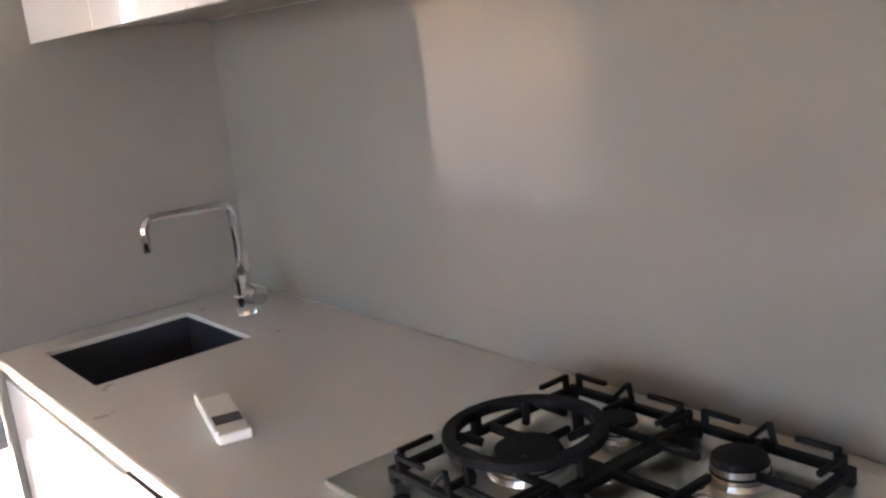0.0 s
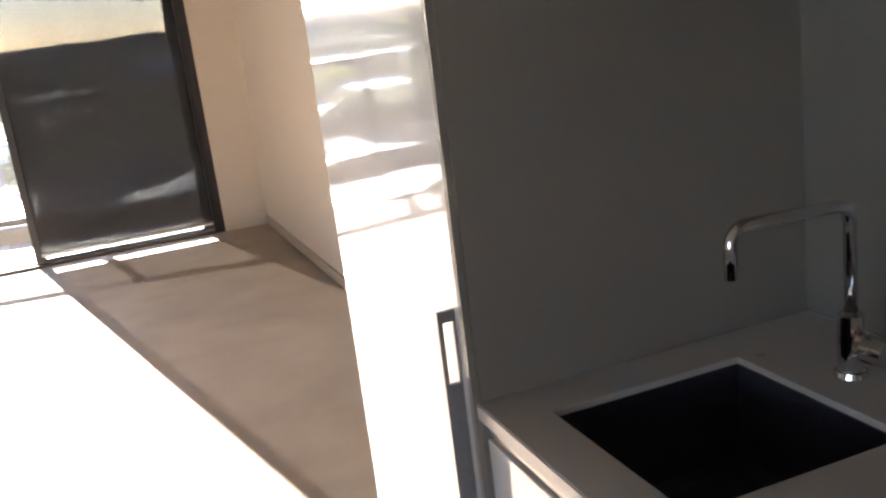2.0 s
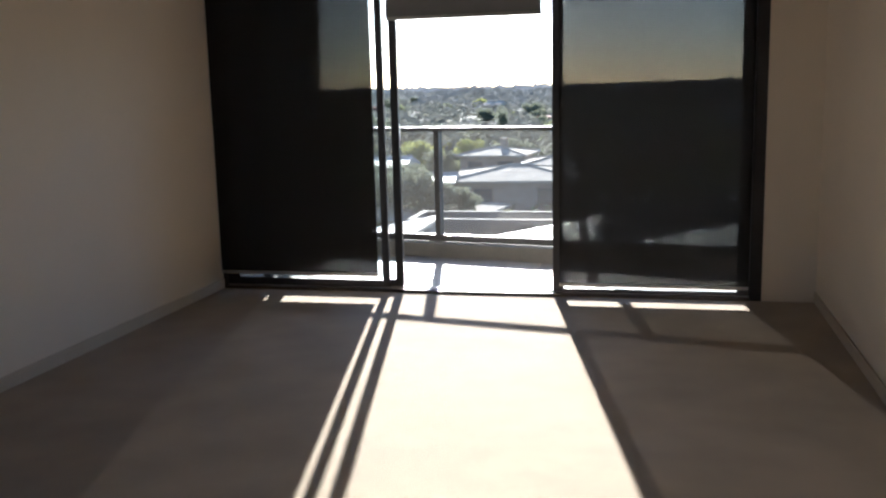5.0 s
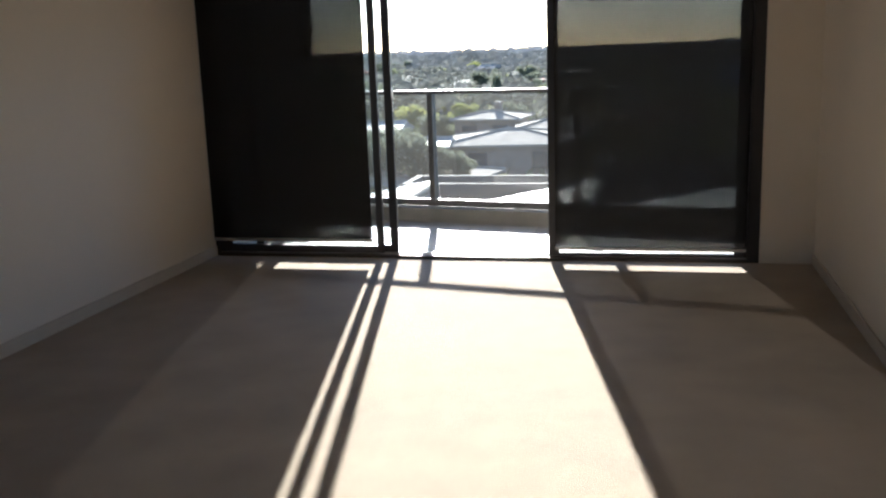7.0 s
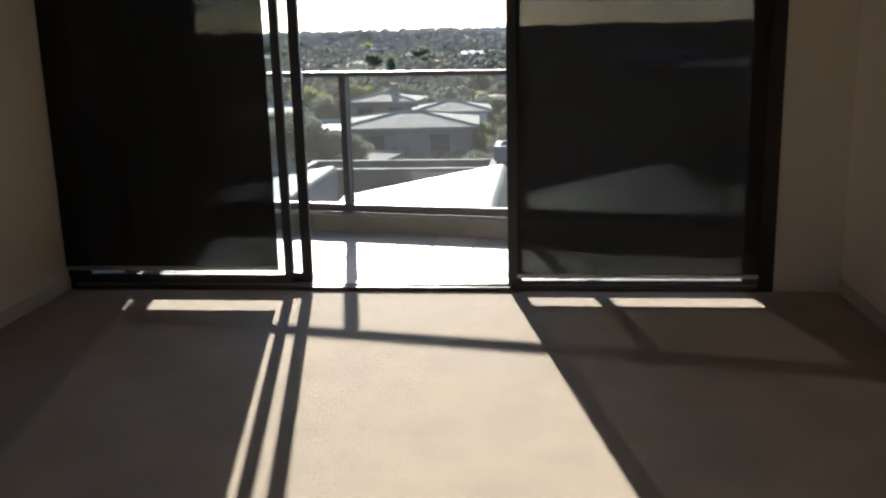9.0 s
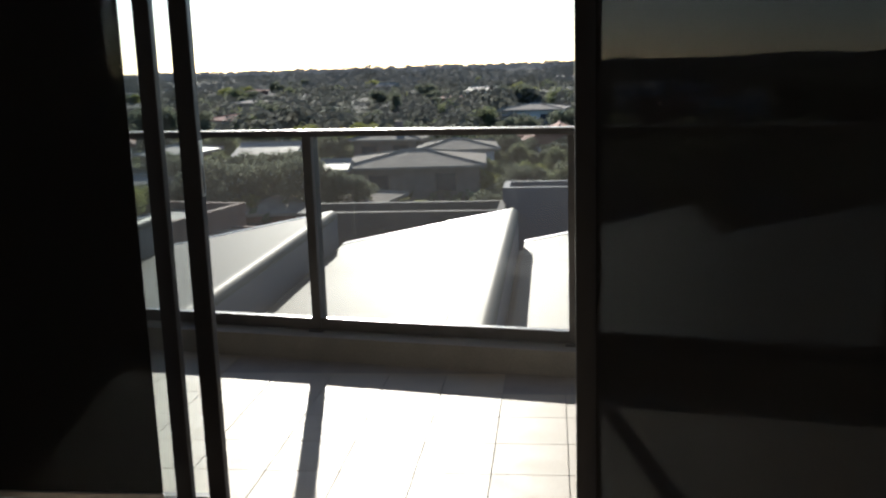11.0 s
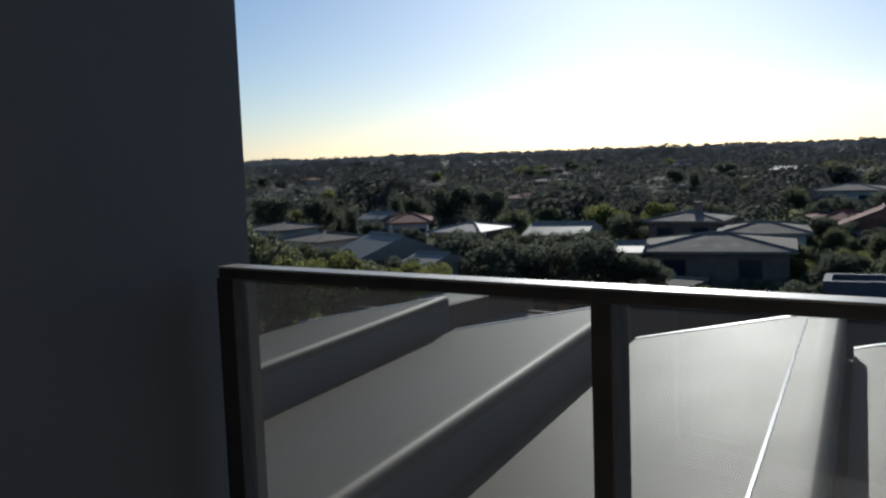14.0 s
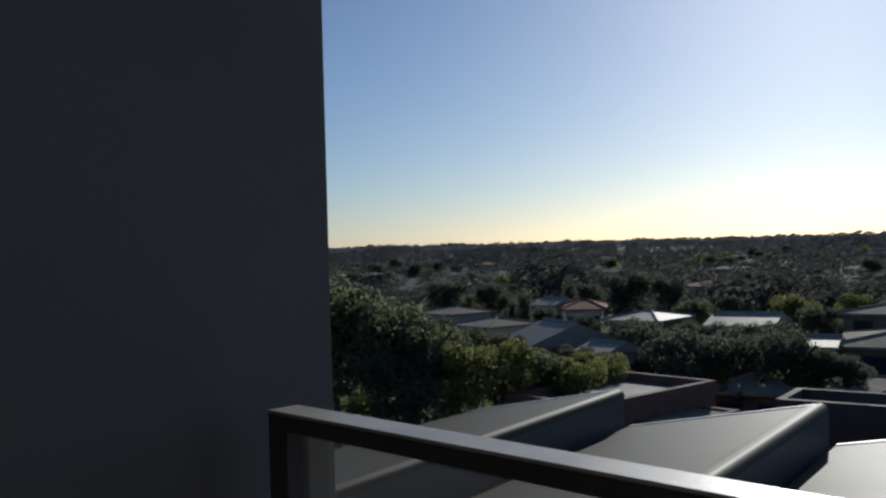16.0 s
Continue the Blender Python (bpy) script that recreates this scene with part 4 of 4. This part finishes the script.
for row in ((-23.7, -.056, 140, 4.5, 0), (-21.3, -.056, 130, 3.2, 0), (-18.4, -.056, 140, 3.0, 1), (-16.6, -.056, 145, 4.6, 0), (-14.6, -.078, 115, 3.4, 2),
            (-12.6, -.057, 140, 3.0, 0), (-11.0, -.058, 142, 2.6, 0), (-9.28, -.047, 165, 2.8, 3), (-6.2, -.052, 170, 4.0, 1), (-4.0, -.060, 140, 3.2, 1),
            (-2.0, -.043, 190, 5.5, 0), (-1.7, -.075, 110, 3.0, 0), (0.85, -.045, 175, 4.6, 1), (1.4, -.070, 120, 3.4, 0), (-27.0, -.066, 112, 2.2, 3),
            (-29.8, -.077, 112, 2.2, 3), (-25.9, -.058, 118, 2.4, 0), (-31.6, -.060, 120, 3.2, 0), (-34.4, -.058, 125, 3.6, 0)):
    tree(*row)
for az, top, d, r, kind in ((-24.0, -.076, 76, 2.0, 0), (-22.3, -.077, 74, 2.2, 0), (-20.6, -.077, 76, 2.0, 1), (-18.6, -.081, 72, 2.2, 0), (-16.8, -.080, 73, 2.0, 0), (-15.2, -.080, 72, 1.8, 0),
                            (-32.6, -.080, 70, 2.2, 1), (-30.6, -.088, 70, 1.8, 0), (-28.6, -.104, 62, 1.8, 1), (-26.6, -.102, 62, 1.6, 0), (-26.0, -.072, 92, 1.8, 0), (-28.4, -.064, 98, 1.8, 0),
                            (-34.8, -.070, 90, 2.4, 0), (-24.6, -.108, 58, 1.5, 0), (-13.5, -.104, 60, 1.6, 0), (-11.9, -.110, 60, 1.5, 0), (-19.5, -.100, 64, 2.6, 0), (-21.8, -.100, 64, 2.4, 0),
                            (-3.6, -.094, 78, 2.0, 1), (-0.6, -.088, 90, 2.0, 0), (2.2, -.086, 92, 2.2, 0)):
    tree(az, top - 0.9 * r / d, d, r, kind)     # garden trees before the houses, up to the roof edges
for row in ((14.3, -.046, 120, 4.6, 0), (14.8, -.090, 100, 3.6, 0), (10.6, -.066, 130, 3.2, 0), (5.0, -.085, 110, 3.0, 1), (7.4, -.085, 112, 3.2, 0),
            (9.4, -.082, 115, 2.8, 0), (3.2, -.078, 118, 3.0, 0), (17.0, -.060, 95, 4.5, 0), (-8.6, -.078, 112, 2.8, 0), (-20.0, -.078, 104, 2.6, 1),
            (-13.2, -.088, 92, 2.4, 0), (-2.9, -.092, 92, 2.4, 0)):
    tree(*row)
for k in range(200):             # the leafy mass between and behind the houses
    d = rng.uniform(58, 98) if k < 70 else 100 + 330 * rng.random() ** 1.2
    az = rng.uniform(-48, 24)
    if d < 100:                  # low garden trees that leave the roofs in sight
        r, top = rng.uniform(1.5, 2.3), rng.uniform(-6.2, -5.4)
    elif d < 170:
        r, top = rng.uniform(2.0, 3.2), rng.uniform(-5.6, -4.4)
    else:
        r = rng.uniform(2.6, 4.4)
        top = ground_z(d) + rng.uniform(4.5, 7.0)
    if 4 < az < 14 and d < 190:  # open ground before the apartments
        top = min(top, -6.6)
    tree(az, (top - 0.9 * r - 1.45) / d, d, r, rng.choice([0, 0, 0, 1, 1, 2]), rng.uniform(0.85, 1.05))

# garden shrubs between the houses, in one object
rg = random.Random(23)
vs, fs = [], []
for k in range(3200):
    d = rg.uniform(50, 190)
    x, y = polar(rg.uniform(-50, 26), d)
    r = rg.uniform(0.5, 1.5) + (rg.random() < 0.2)
    for j in range(26):
        u = Vector((rg.gauss(0, 1.2), rg.gauss(0, 1.2), abs(rg.gauss(0, 1)))).normalized() * r * rg.uniform(0.6, 1.05)
        a = Vector((rg.uniform(-1, 1), rg.uniform(-1, 1), rg.uniform(-.6, .6))).normalized() * r * rg.uniform(0.14, 0.3)
        b = a.cross(Vector((rg.uniform(-1, 1), rg.uniform(-1, 1), rg.uniform(-1, 1)))).normalized() * a.length * 0.7
        i = len(vs)
        p = Vector((x, y, ground_z(d) + 0.2)) + u
        vs += [p - a, p - b, p + a, p + b]
        fs.append((i, i + 1, i + 2, i + 3))
me = bpy.data.meshes.new("shrubs")
me.from_pydata(vs, [], fs)
me.materials.append(M_leaf[1])
tagged(new("shrubs", me), "green garden shrubs between the houses", "shrubs", kind="stuff")

# woods past the houses: a dark closed understorey and uneven crowns over it
def under_z(d):
    return ground_z(d) if d < 2300 else GZ + 9.2 + (d - 1960) * 0.0035


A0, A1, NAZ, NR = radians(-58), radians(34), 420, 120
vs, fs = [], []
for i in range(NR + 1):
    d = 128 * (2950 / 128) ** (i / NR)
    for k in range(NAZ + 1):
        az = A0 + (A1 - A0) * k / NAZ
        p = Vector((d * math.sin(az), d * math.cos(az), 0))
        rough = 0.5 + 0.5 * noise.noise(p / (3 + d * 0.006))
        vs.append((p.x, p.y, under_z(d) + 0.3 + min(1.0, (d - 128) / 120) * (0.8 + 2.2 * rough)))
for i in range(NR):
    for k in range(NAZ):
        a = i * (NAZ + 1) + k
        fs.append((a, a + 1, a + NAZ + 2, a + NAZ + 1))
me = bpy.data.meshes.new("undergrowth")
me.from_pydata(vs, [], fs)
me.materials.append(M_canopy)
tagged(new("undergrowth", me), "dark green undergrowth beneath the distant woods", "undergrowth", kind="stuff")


def woods(name, label, mat, seed, count, d0, d1, leaves, size, even):
    """Many crowns in one object, thicker in some places than in others."""
    rg = random.Random(seed)
    vs, fs = [], []
    for k in range(count):
        d = d0 * (d1 / d0) ** rg.random()
        az = rg.uniform(A0, A1)
        c = Vector((d * math.sin(az), d * math.cos(az), 0))
        group = 0.5 + 0.5 * noise.noise(c / (14 + d * 0.05))
        r = rg.uniform(1.9, 3.6) * (0.6 + 0.8 * group) * (1 + d / 2400) * (1 if d < 1800 else 0.6)
        if d < 200 and radians(3) < az < radians(15):
            r *= 0.5
        c.z = under_z(d) + r * (0.35 + 0.9 * group)
        for j in range(leaves):
            u = Vector((rg.gauss(0, 1), rg.gauss(0, 1), rg.gauss(0.35, 0.9))).normalized()
            q = c + Vector((u.x * r, u.y * r, u.z * r * 0.8)) * rg.uniform(0.7, 1.03)
            n = (u * (1 - even) + Vector((0, -0.35, 0.9)) * even + Vector((rg.uniform(-.5, .5), rg.uniform(-.5, .5), rg.uniform(-.3, .6))) * (1 - even)).normalized()
            t1 = n.orthogonal().normalized() * (r * size * rg.uniform(0.7, 1.3))
            t2 = n.cross(t1) * 0.75
            i = len(vs)
            vs += [q - t1, q - t2, q + t1, q + t2]
            fs.append((i, i + 1, i + 2, i + 3))
    me = bpy.data.meshes.new(name)
    me.from_pydata(vs, [], fs)
    me.materials.append(mat)
    tagged(new(name, me), label, "woodland", kind="stuff")


woods("mid_woods", "dull green suburban trees past the nearer houses", M_leaf[5], 31, 900, 125, 380, 240, 0.12, 0.55)
# these two carry the haze in their leaf colour
woods("far_woods", "distant suburban woodland, haze put into its grey-green", M_leaf[3], 32, 2600, 340, 950, 80, 0.22, 0.75)
woods("hill_woods", "woods on the far hills, haze put into their pale grey-green", M_leaf[4], 33, 4200, 850, 2650, 34, 0.40, 0.8)

# ---- balcony tiles ----
bm = bmesh.new()
box(bm, -0.148, 0.148, -0.148, 0.148, -0.006, 0.0)
TILE = mesh_of("tile", bm, M_tile)
for i in range(18):
    for j in range(8):
        x, y = BX0 + 0.16 + 0.3 * i, 0.28 + 0.3 * j
        if y + 0.15 < edge_y(x + 0.15, 1.9) - 0.002 and x + 0.15 < BX1:
            o = new("tile", TILE)
            o.location = (x, y, -0.125)
            o.parent = balcony_floor
